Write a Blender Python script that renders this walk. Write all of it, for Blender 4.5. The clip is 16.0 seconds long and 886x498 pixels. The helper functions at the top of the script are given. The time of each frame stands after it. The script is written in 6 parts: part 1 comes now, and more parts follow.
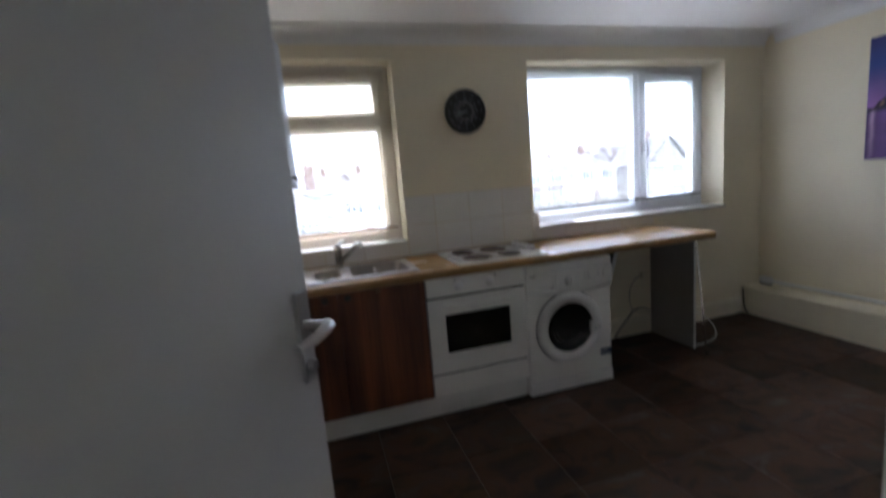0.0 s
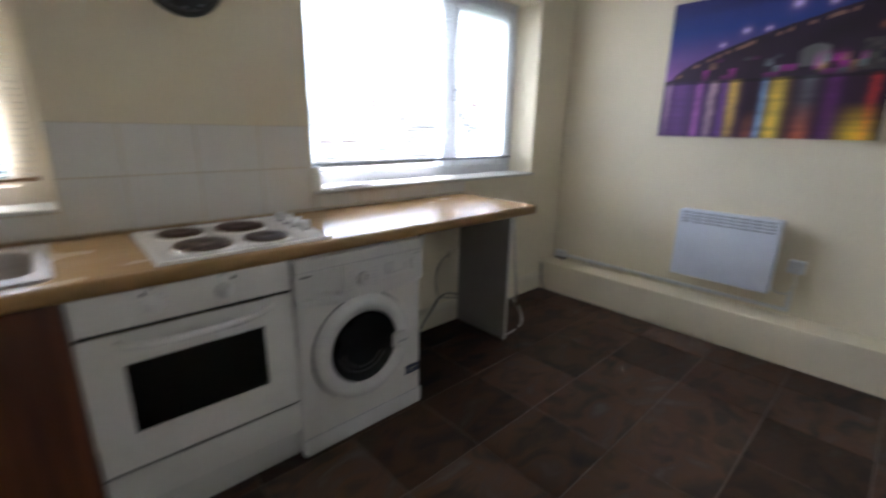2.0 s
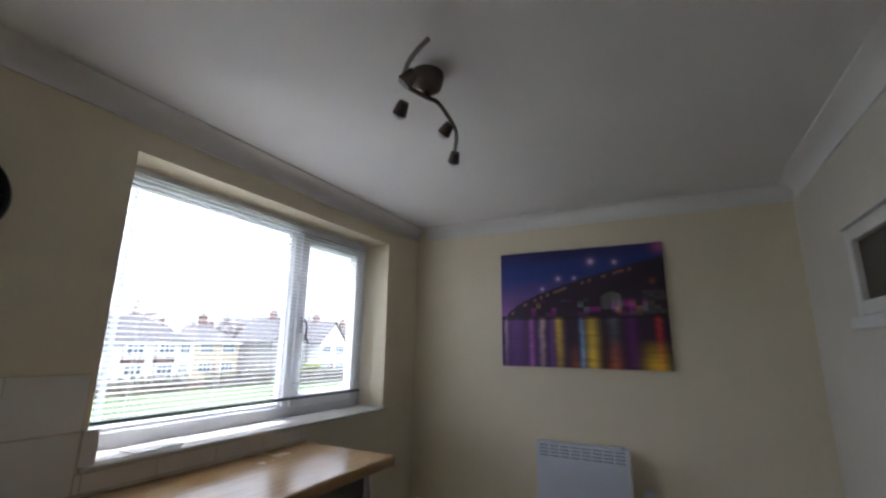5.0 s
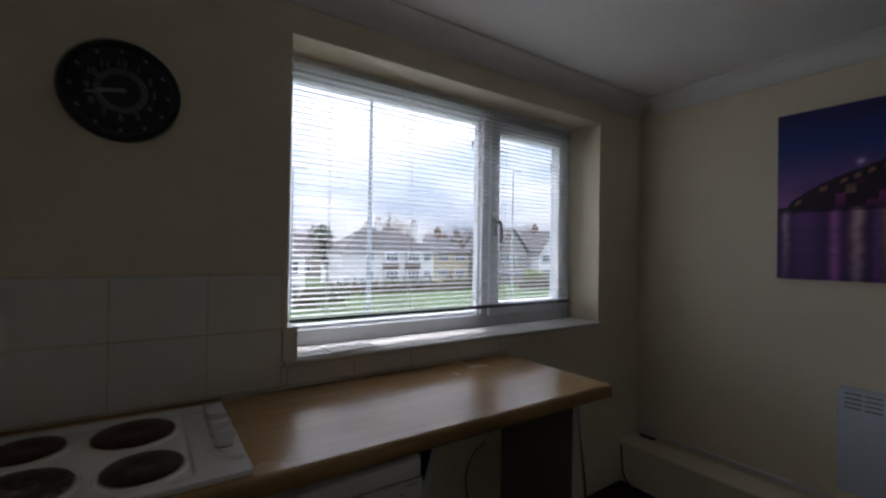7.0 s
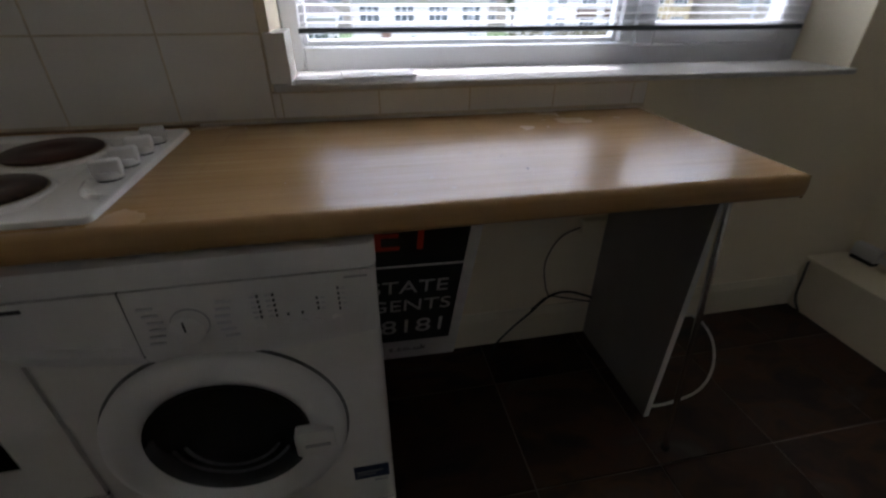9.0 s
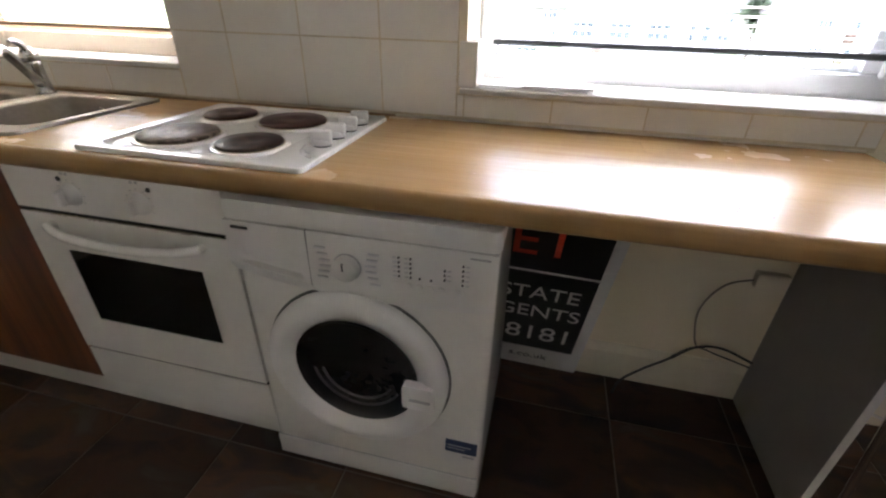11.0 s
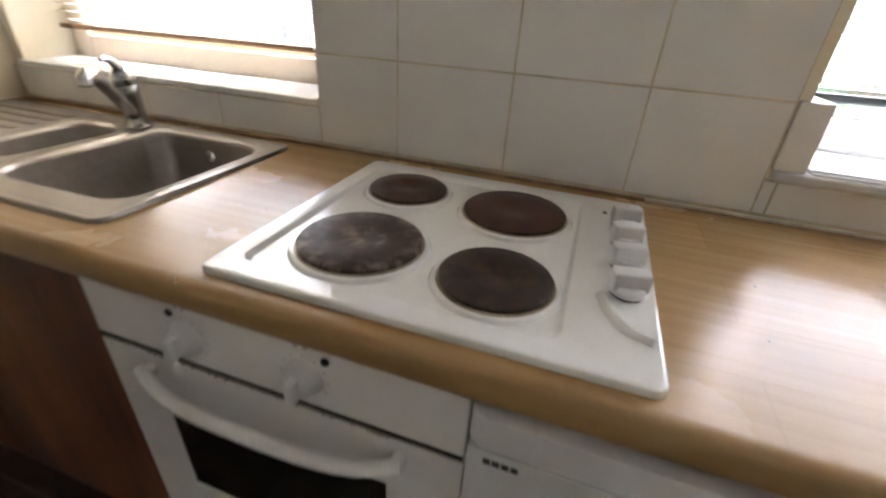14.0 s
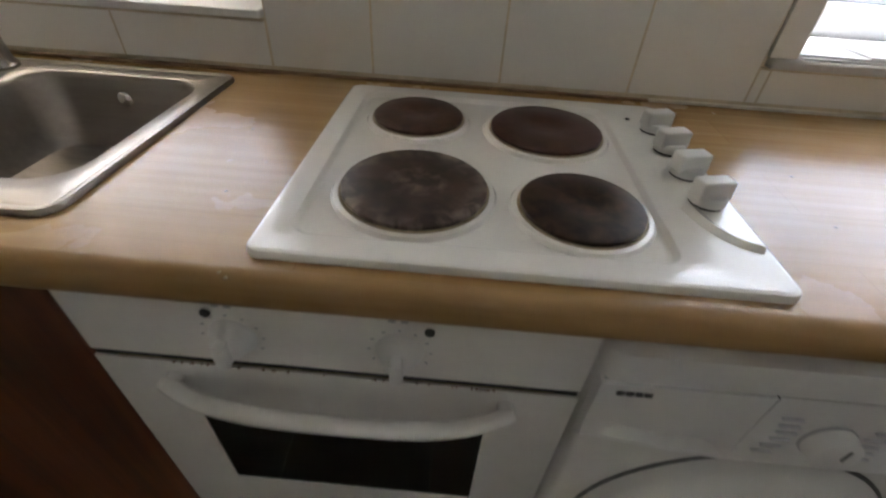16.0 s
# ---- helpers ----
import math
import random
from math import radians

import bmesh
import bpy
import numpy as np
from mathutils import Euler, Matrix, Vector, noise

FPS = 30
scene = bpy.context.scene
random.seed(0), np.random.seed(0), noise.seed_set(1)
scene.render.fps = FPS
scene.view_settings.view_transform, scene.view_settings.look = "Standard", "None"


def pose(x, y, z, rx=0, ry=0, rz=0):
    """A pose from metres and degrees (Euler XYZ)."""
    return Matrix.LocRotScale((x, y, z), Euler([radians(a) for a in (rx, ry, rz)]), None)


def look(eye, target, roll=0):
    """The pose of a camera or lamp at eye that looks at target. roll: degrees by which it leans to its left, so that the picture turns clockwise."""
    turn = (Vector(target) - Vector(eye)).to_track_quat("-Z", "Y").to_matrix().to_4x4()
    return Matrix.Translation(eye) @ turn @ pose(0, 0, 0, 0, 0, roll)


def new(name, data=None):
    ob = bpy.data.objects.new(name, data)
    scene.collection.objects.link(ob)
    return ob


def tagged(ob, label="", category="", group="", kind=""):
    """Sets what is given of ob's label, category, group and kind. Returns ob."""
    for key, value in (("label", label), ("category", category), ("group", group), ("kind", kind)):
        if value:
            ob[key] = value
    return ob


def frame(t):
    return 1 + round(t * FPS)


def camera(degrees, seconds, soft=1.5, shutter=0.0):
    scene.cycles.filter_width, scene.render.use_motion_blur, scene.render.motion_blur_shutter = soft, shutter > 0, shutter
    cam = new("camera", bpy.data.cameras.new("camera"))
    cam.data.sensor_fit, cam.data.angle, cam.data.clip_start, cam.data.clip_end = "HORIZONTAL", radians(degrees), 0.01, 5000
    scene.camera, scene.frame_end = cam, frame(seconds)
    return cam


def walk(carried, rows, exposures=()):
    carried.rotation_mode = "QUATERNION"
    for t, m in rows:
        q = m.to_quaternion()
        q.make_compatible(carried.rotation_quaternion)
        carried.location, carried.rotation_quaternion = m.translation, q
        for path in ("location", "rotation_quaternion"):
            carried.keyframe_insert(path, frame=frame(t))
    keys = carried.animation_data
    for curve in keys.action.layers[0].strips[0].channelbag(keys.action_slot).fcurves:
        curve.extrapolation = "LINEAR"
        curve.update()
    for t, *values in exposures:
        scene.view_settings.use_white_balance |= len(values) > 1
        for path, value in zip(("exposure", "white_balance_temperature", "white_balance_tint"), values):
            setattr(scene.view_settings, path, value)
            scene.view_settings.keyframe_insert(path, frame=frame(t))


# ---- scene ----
cam = camera(91.4, 16.0, soft=2.2, shutter=0.5)
PATH = [
    (0, (-0.048, -0.053, 1.392), (0.488, 1.85, 1.091), -4.9),
    (0.5, (0.081, 0.189, 1.349), (0.667, 1.966, 0.644), -4.9),
    (1, (0.202, 0.45, 1.316), (1.004, 2.124, 0.571), -1.2),
    (1.5, (0.309, 0.66, 1.309), (1.263, 2.284, 0.636), 0.9),
    (2, (0.503, 0.829, 1.317), (1.816, 2.241, 0.782), 1.1),
    (2.5, (0.615, 0.973, 1.366), (2.376, 1.826, 0.954), 1.0),
    (3, (0.668, 1.018, 1.388), (2.556, 1.647, 1.192), 1.2),
    (3.2, (0.648, 1.003, 1.404), (2.546, 1.606, 1.262), 1.1),
    (5.3, (0.628, 1.022, 1.438), (2.301, 1.975, 1.958), 1.4),
    (5.5, (0.656, 1.08, 1.444), (2.249, 2.196, 1.908), 0.2),
    (6, (0.75, 1.093, 1.44), (2.045, 2.573, 1.803), 1.0),
    (6.5, (0.875, 1.126, 1.426), (2.031, 2.752, 1.566), -0.2),
    (7, (1.082, 1.27, 1.403), (2.217, 2.916, 1.42), 0.9),
    (7.5, (1.265, 1.37, 1.372), (2.286, 3.078, 1.164), -0.2),
    (8, (1.478, 1.425, 1.326), (2.147, 3.266, 0.922), 1.4),
    (8.5, (1.608, 1.506, 1.265), (2.111, 3.282, 0.494), 2.1),
    (9, (1.702, 1.623, 1.208), (2.04, 3.312, 0.192), 0.3),
    (9.2, (1.741, 1.629, 1.212), (1.954, 3.309, 0.146), 0.3),
    (11.3, (1.762, 1.527, 1.210), (1.338, 3.227, 0.237), 1.6),
    (11.5, (1.734, 1.516, 1.215), (1.278, 3.205, 0.247), 1.7),
    (12, (1.628, 1.559, 1.227), (0.951, 3.168, 0.25), 3.0),
    (12.5, (1.474, 1.614, 1.233), (0.732, 3.209, 0.281), 3.6),
    (12.9, (1.405, 1.664, 1.233), (0.688, 3.248, 0.254), 3.6),
    (13, (1.384, 1.682, 1.229), (0.73, 3.298, 0.249), 4.5),
    (13.5, (1.277, 1.814, 1.226), (0.619, 3.429, 0.248), 3.7),
    (14, (1.166, 1.943, 1.229), (0.637, 3.608, 0.256), 3.7),
    (14.5, (1.038, 2.028, 1.235), (0.761, 3.734, 0.227), 1.3),
    (15, (0.973, 2.043, 1.234), (0.776, 3.707, 0.142), 1.6),
    (15.5, (0.944, 2.037, 1.217), (0.836, 3.582, -0.049), 2.4),
    (16, (0.93, 1.971, 1.209), (0.89, 3.517, -0.059), 3.9),
]
EXPO = [
    (0, 2.55, 5900, 16), (0.5, 2.3, 5900, 15), (1, 2.6, 5920, 15), (1.5, 2.9, 6050, 15), (2, 3.25, 6100, 15), (2.5, 3.35, 6100, 15), (3, 3.3, 6100, 14),
    (5.5, 1.63, 6300, 16), (6, 1.23, 6300, 16), (6.5, 0.93, 6330, 16), (7, 0.73, 6330, 16), (7.5, 0.56, 6280, 16), (8, 0.5, 6200, 15), (8.5, 0.75, 6200, 15),
    (9, 1.7, 6400, 17), (11.5, 3.55, 6680, 18), (12.5, 3.55, 6680, 18), (13.5, 3.5, 6640, 17), (14.5, 3.45, 6580, 15), (15.5, 3.32, 6480, 14), (16, 3.17, 6480, 14),
]
walk(cam, [(t, look(eye, target, roll)) for t, eye, target, roll in PATH], EXPO)

# ---- plan (metres) ----
XL, XR = -0.56, 3.76          # left wall, far wall
YW, YD, YV = 2.88, 0.15, 0.285  # window wall, door wall, borrowed-light wall
CEIL = 2.40
CT = 0.905                    # worktop height
FRONT = 2.285                 # fronts of the base units
GROUND = -3.6                 # street level: the flat is one floor up

# ---- daylight ----
world = bpy.data.worlds.new("overcast_sky")
scene.world = world
world.use_nodes = True
wn, wl = world.node_tree.nodes, world.node_tree.links
sky = wn.new("ShaderNodeTexSky")
sky.sky_type, sky.sun_disc = "NISHITA", False
sky.sun_elevation, sky.sun_rotation = radians(44), radians(17)
sky_gain = wn.new("ShaderNodeMixRGB")
sky_gain.blend_type, sky_gain.inputs[0].default_value = "MULTIPLY", 1.0
sky_gain.inputs[2].default_value = (0.12, 0.12, 0.12, 1)
wl.new(sky.outputs[0], sky_gain.inputs[1])
wtc = wn.new("ShaderNodeTexCoord")
wmap = wn.new("ShaderNodeMapping")
wmap.inputs["Scale"].default_value = (1.6, 1.6, 6.0)
wl.new(wtc.outputs["Generated"], wmap.inputs[0])
wnoise = wn.new("ShaderNodeTexNoise")
wnoise.inputs["Scale"].default_value, wnoise.inputs["Detail"].default_value = 1.7, 5
wl.new(wmap.outputs[0], wnoise.inputs[0])
cloud = wn.new("ShaderNodeValToRGB")
cloud.color_ramp.elements[0].position, cloud.color_ramp.elements[0].color = 0.36, (0.40, 0.49, 0.66, 1)
cloud.color_ramp.elements[1].position, cloud.color_ramp.elements[1].color = 0.62, (0.94, 0.98, 1.06, 1)
wl.new(wnoise.outputs[0], cloud.inputs[0])
wmix = wn.new("ShaderNodeMixRGB")
wmix.inputs[0].default_value = 0.88
wl.new(sky_gain.outputs[0], wmix.inputs[1])
wl.new(cloud.outputs[0], wmix.inputs[2])
# an overcast sky is brighter overhead than at the horizon
wsep, wlift = wn.new("ShaderNodeSeparateXYZ"), wn.new("ShaderNodeMapRange")
wl.new(wtc.outputs["Generated"], wsep.inputs[0])
wl.new(wsep.outputs[2], wlift.inputs[0])
wlift.inputs[3].default_value, wlift.inputs[4].default_value = 0.58, 4.0
wl.new(wmix.outputs[0], wn["Background"].inputs[0])
wl.new(wlift.outputs[0], wn["Background"].inputs[1])
sun_data = bpy.data.lights.new("sun", "SUN")
sun_data.energy, sun_data.angle, sun_data.color = 1.4, radians(16), (1, 0.98, 0.97)
sun = new("sun", sun_data)
sun.matrix_world = look((0, 0, 30), (-3, -10, 20))


# ---- materials ----
def mat(name, color, rough=0.5, metal=0.0, var=0.08, scale=6.0, grain=60.0, bump=0.05, squash=(1, 1, 1), spec=0.5, coat=0.0, rnd=0.0):
    """Plain surface with broad stains and fine grain; var: how far the colour strays; rnd: variation from piece to piece."""
    m = bpy.data.materials.new(name)
    m.use_nodes = True
    n, l = m.node_tree.nodes, m.node_tree.links
    b = n["Principled BSDF"]
    b.inputs["Metallic"].default_value = metal
    b.inputs["Specular IOR Level"].default_value = spec
    b.inputs["Coat Weight"].default_value = coat
    tc = n.new("ShaderNodeTexCoord")
    mp = n.new("ShaderNodeMapping")
    mp.inputs["Scale"].default_value = squash
    l.new(tc.outputs["Object"], mp.inputs[0])
    big, fine = n.new("ShaderNodeTexNoise"), n.new("ShaderNodeTexNoise")
    big.inputs["Scale"].default_value, big.inputs["Detail"].default_value = scale, 5
    fine.inputs["Scale"].default_value, fine.inputs["Detail"].default_value = grain, 4
    l.new(mp.outputs[0], big.inputs[0])
    l.new(mp.outputs[0], fine.inputs[0])
    mixn = n.new("ShaderNodeMath")
    mixn.operation = "MULTIPLY_ADD"
    mixn.inputs[1].default_value, mixn.inputs[2].default_value = 0.35, 0.0
    l.new(fine.outputs[0], mixn.inputs[0])
    add = n.new("ShaderNodeMath")
    add.operation = "ADD"
    l.new(big.outputs[0], add.inputs[0])
    l.new(mixn.outputs[0], add.inputs[1])
    ramp = n.new("ShaderNodeValToRGB")
    e = ramp.color_ramp.elements
    e[0].position, e[1].position = 0.42, 0.92
    e[0].color = (*[max(c * (1 - 1.6 * var), 0) for c in color], 1)
    e[1].color = (*[min(c * (1 + 0.8 * var), 1) for c in color], 1)
    l.new(add.outputs[0], ramp.inputs[0])
    out = ramp.outputs[0]
    if rnd:
        info, hsv = n.new("ShaderNodeObjectInfo"), n.new("ShaderNodeHueSaturation")
        mr = n.new("ShaderNodeMapRange")
        mr.inputs[3].default_value, mr.inputs[4].default_value = 1 - rnd, 1 + rnd
        l.new(info.outputs["Random"], mr.inputs[0])
        l.new(mr.outputs[0], hsv.inputs["Value"])
        l.new(out, hsv.inputs["Color"])
        out = hsv.outputs[0]
    l.new(out, b.inputs["Base Color"])
    rr = n.new("ShaderNodeMapRange")
    rr.inputs[3].default_value, rr.inputs[4].default_value = max(rough - 0.03, 0.02), min(rough + 0.06, 1)
    l.new(big.outputs[0], rr.inputs[0])
    l.new(rr.outputs[0], b.inputs["Roughness"])
    if bump:
        bp = n.new("ShaderNodeBump")
        bp.inputs["Strength"].default_value, bp.inputs["Distance"].default_value = bump, 0.004
        l.new(add.outputs[0], bp.inputs["Height"])
        l.new(bp.outputs[0], b.inputs["Normal"])
    return m


def wood(name, stops, rough, along, fine=26.0, length=1.2, coat=0.0, streak=0.5):
    """Wood grain that runs along an axis; stops: dark, middle, light."""
    m = bpy.data.materials.new(name)
    m.use_nodes = True
    n, l = m.node_tree.nodes, m.node_tree.links
    b = n["Principled BSDF"]
    b.inputs["Coat Weight"].default_value, b.inputs["Coat Roughness"].default_value = coat, 0.25
    b.inputs["Specular IOR Level"].default_value = 0.5
    tc, mp = n.new("ShaderNodeTexCoord"), n.new("ShaderNodeMapping")
    s = [fine, fine, fine]
    s["xyz".index(along)] = length
    mp.inputs["Scale"].default_value = s
    l.new(tc.outputs["Object"], mp.inputs[0])
    a, c = n.new("ShaderNodeTexNoise"), n.new("ShaderNodeTexNoise")
    a.inputs["Scale"].default_value, a.inputs["Detail"].default_value, a.inputs["Distortion"].default_value = streak, 6, 0.6
    c.inputs["Scale"].default_value, c.inputs["Detail"].default_value = 5.0, 3
    l.new(mp.outputs[0], a.inputs[0])
    l.new(mp.outputs[0], c.inputs[0])
    mx = n.new("ShaderNodeMath")
    mx.operation = "MULTIPLY_ADD"
    mx.inputs[1].default_value = 0.3
    l.new(c.outputs[0], mx.inputs[0])
    l.new(a.outputs[0], mx.inputs[2])
    r = n.new("ShaderNodeValToRGB")
    e = r.color_ramp.elements
    e[0].position, e[0].color = 0.42, (*stops[0], 1)
    e[1].position, e[1].color = 0.86, (*stops[2], 1)
    mid = e.new(0.62)
    mid.color = (*stops[1], 1)
    l.new(mx.outputs[0], r.inputs[0])
    out = r.outputs[0]
    l.new(out, b.inputs["Base Color"])
    rr = n.new("ShaderNodeMapRange")
    rr.inputs[1].default_value, rr.inputs[2].default_value = 0.25, 0.75
    rr.inputs[3].default_value, rr.inputs[4].default_value = rough - 0.015, rough + 0.025
    l.new(a.outputs[0], rr.inputs[0])
    l.new(rr.outputs[0], b.inputs["Roughness"])
    bp = n.new("ShaderNodeBump")
    bp.inputs["Strength"].default_value, bp.inputs["Distance"].default_value = 0.05, 0.002
    l.new(mx.outputs[0], bp.inputs["Height"])
    l.new(bp.outputs[0], b.inputs["Normal"])
    return m


def worktop_material():
    """Pale beech-look laminate: wide board strips, faint grain, rubbed patches and fine scratches in the lacquer."""
    m = bpy.data.materials.new("beech_laminate")
    m.use_nodes = True
    n, l = m.node_tree.nodes, m.node_tree.links
    b = n["Principled BSDF"]
    tc = n.new("ShaderNodeTexCoord")

    def noise_at(scale, stretch, detail=4, turn=0.0):
        mp, t = n.new("ShaderNodeMapping"), n.new("ShaderNodeTexNoise")
        mp.inputs["Scale"].default_value, mp.inputs["Rotation"].default_value = stretch, (0, 0, turn)
        t.inputs["Scale"].default_value, t.inputs["Detail"].default_value = scale, detail
        l.new(tc.outputs["Object"], mp.inputs[0])
        l.new(mp.outputs[0], t.inputs[0])
        return t.outputs[0]

    def ranged(value, a, b2, c, d):
        k = n.new("ShaderNodeMapRange")
        for i, v in enumerate((a, b2, c, d)):
            k.inputs[i + 1].default_value = v
        l.new(value, k.inputs[0])
        return k.outputs[0]

    def tinted(colour, factor, tint, mode="MULTIPLY"):
        k = n.new("ShaderNodeMixRGB")
        k.blend_type = mode
        l.new(factor, k.inputs[0])
        l.new(colour, k.inputs[1])
        k.inputs[2].default_value = (*tint, 1)
        return k.outputs[0]

    grain = noise_at(3.0, (0.9, 24, 24), 6)
    ramp = n.new("ShaderNodeValToRGB")
    e = ramp.color_ramp.elements
    e[0].position, e[0].color = 0.28, (0.385, 0.228, 0.094, 1)
    e[1].position, e[1].color = 0.74, (0.500, 0.325, 0.152, 1)
    l.new(grain, ramp.inputs[0])
    boards = n.new("ShaderNodeTexBrick")
    boards.inputs["Color1"].default_value, boards.inputs["Color2"].default_value, boards.inputs["Mortar"].default_value = (0.93, 0.91, 0.88, 1), (1.04, 1.03, 1.02, 1), (0.80, 0.74, 0.68, 1)
    boards.inputs["Scale"].default_value, boards.inputs["Mortar Size"].default_value = 1.0, 0.0008
    boards.inputs["Brick Width"].default_value, boards.inputs["Row Height"].default_value = 0.62, 0.105
    boards.offset, boards.offset_frequency = 0.37, 2
    l.new(tc.outputs["Object"], boards.inputs[0])
    mul = n.new("ShaderNodeMixRGB")
    mul.blend_type, mul.inputs[0].default_value = "MULTIPLY", 0.9
    l.new(ramp.outputs[0], mul.inputs[1])
    l.new(boards.outputs[0], mul.inputs[2])
    rubbed = ranged(noise_at(3.2, (1, 1, 1), 5), 0.42, 0.82, 0.0, 0.22)
    col = tinted(mul.outputs[0], rubbed, (0.56, 0.44, 0.30), "MIX")
    stains = ranged(noise_at(9.0, (1, 1.4, 1), 6), 0.56, 0.86, 0.0, 0.35)
    col = tinted(col, stains, (0.55, 0.36, 0.22))
    flecks = ranged(noise_at(60.0, (1, 2.0, 1), 3), 0.71, 0.76, 0.0, 0.22)
    col = tinted(col, flecks, (0.50, 0.34, 0.24))
    l.new(col, b.inputs["Base Color"])
    l.new(ranged(noise_at(5.0, (1, 1, 1), 5), 0.3, 0.7, 0.20, 0.29), b.inputs["Roughness"])
    b.inputs["Specular IOR Level"].default_value = 0.40
    off, size = n.new("ShaderNodeMath"), n.new("ShaderNodeMath")
    off.operation, size.operation = "SUBTRACT", "ABSOLUTE"
    off.inputs[1].default_value = 0.60
    l.new(noise_at(9.0, (1.0, 2.2, 1), 4, 0.9), off.inputs[0])
    l.new(off.outputs[0], size.inputs[0])
    scratch = ranged(size.outputs[0], 0.0, 0.008, 1.0, 0.0)
    wave = noise_at(14.0, (1, 1, 1), 3)
    mixed = n.new("ShaderNodeMath")
    mixed.operation = "MULTIPLY_ADD"
    mixed.inputs[1].default_value = 0.12
    l.new(scratch, mixed.inputs[0])
    l.new(wave, mixed.inputs[2])
    bp = n.new("ShaderNodeBump")
    bp.inputs["Strength"].default_value, bp.inputs["Distance"].default_value = 0.06, 0.002
    l.new(mixed.outputs[0], bp.inputs["Height"])
    l.new(bp.outputs[0], b.inputs["Normal"])
    return m


def slate_material():
    """Dark slate-look floor tile, rust and blue-black clouds that differ from tile to tile."""
    m = bpy.data.materials.new("slate_tile")
    m.use_nodes = True
    n, l = m.node_tree.nodes, m.node_tree.links
    b = n["Principled BSDF"]
    tc, info, off = n.new("ShaderNodeTexCoord"), n.new("ShaderNodeObjectInfo"), n.new("ShaderNodeVectorMath")
    off.operation = "MULTIPLY_ADD"
    off.inputs[1].default_value = (1, 1, 1)
    shift = n.new("ShaderNodeVectorMath")
    shift.operation = "SCALE"
    shift.inputs[0].default_value = (37, 19, 11)
    l.new(info.outputs["Random"], shift.inputs["Scale"])
    l.new(tc.outputs["Object"], off.inputs[0])
    l.new(shift.outputs[0], off.inputs[2])
    mp = n.new("ShaderNodeMapping")
    mp.inputs["Scale"].default_value, mp.inputs["Rotation"].default_value = (1.0, 1.7, 1.0), (0, 0, 0.6)
    l.new(off.outputs[0], mp.inputs[0])
    a, c = n.new("ShaderNodeTexNoise"), n.new("ShaderNodeTexNoise")
    a.inputs["Scale"].default_value, a.inputs["Detail"].default_value, a.inputs["Distortion"].default_value = 4.2, 8, 0.9
    c.inputs["Scale"].default_value, c.inputs["Detail"].default_value = 40, 4
    l.new(mp.outputs[0], a.inputs[0])
    l.new(mp.outputs[0], c.inputs[0])
    r = n.new("ShaderNodeValToRGB")
    e = r.color_ramp.elements
    e[0].position, e[0].color = 0.30, (0.032, 0.025, 0.023, 1)
    e[1].position, e[1].color = 0.74, (0.105, 0.088, 0.072, 1)
    for p, col in ((0.43, (0.060, 0.037, 0.027)), (0.52, (0.094, 0.049, 0.030)), (0.61, (0.076, 0.049, 0.037))):
        k = e.new(p)
        k.color = (*col, 1)
    l.new(a.outputs[0], r.inputs[0])
    hsv, mr = n.new("ShaderNodeHueSaturation"), n.new("ShaderNodeMapRange")
    mr.inputs[3].default_value, mr.inputs[4].default_value = 0.55, 1.3
    l.new(info.outputs["Random"], mr.inputs[0])
    l.new(mr.outputs[0], hsv.inputs["Value"])
    l.new(r.outputs[0], hsv.inputs["Color"])
    l.new(hsv.outputs[0], b.inputs["Base Color"])
    rr = n.new("ShaderNodeMapRange")
    rr.inputs[3].default_value, rr.inputs[4].default_value = 0.45, 0.70
    l.new(c.outputs[0], rr.inputs[0])
    l.new(rr.outputs[0], b.inputs["Roughness"])
    b.inputs["Specular IOR Level"].default_value = 0.22
    bp = n.new("ShaderNodeBump")
    bp.inputs["Strength"].default_value, bp.inputs["Distance"].default_value = 0.25, 0.003
    l.new(a.outputs[0], bp.inputs["Height"])
    l.new(bp.outputs[0], b.inputs["Normal"])
    return m


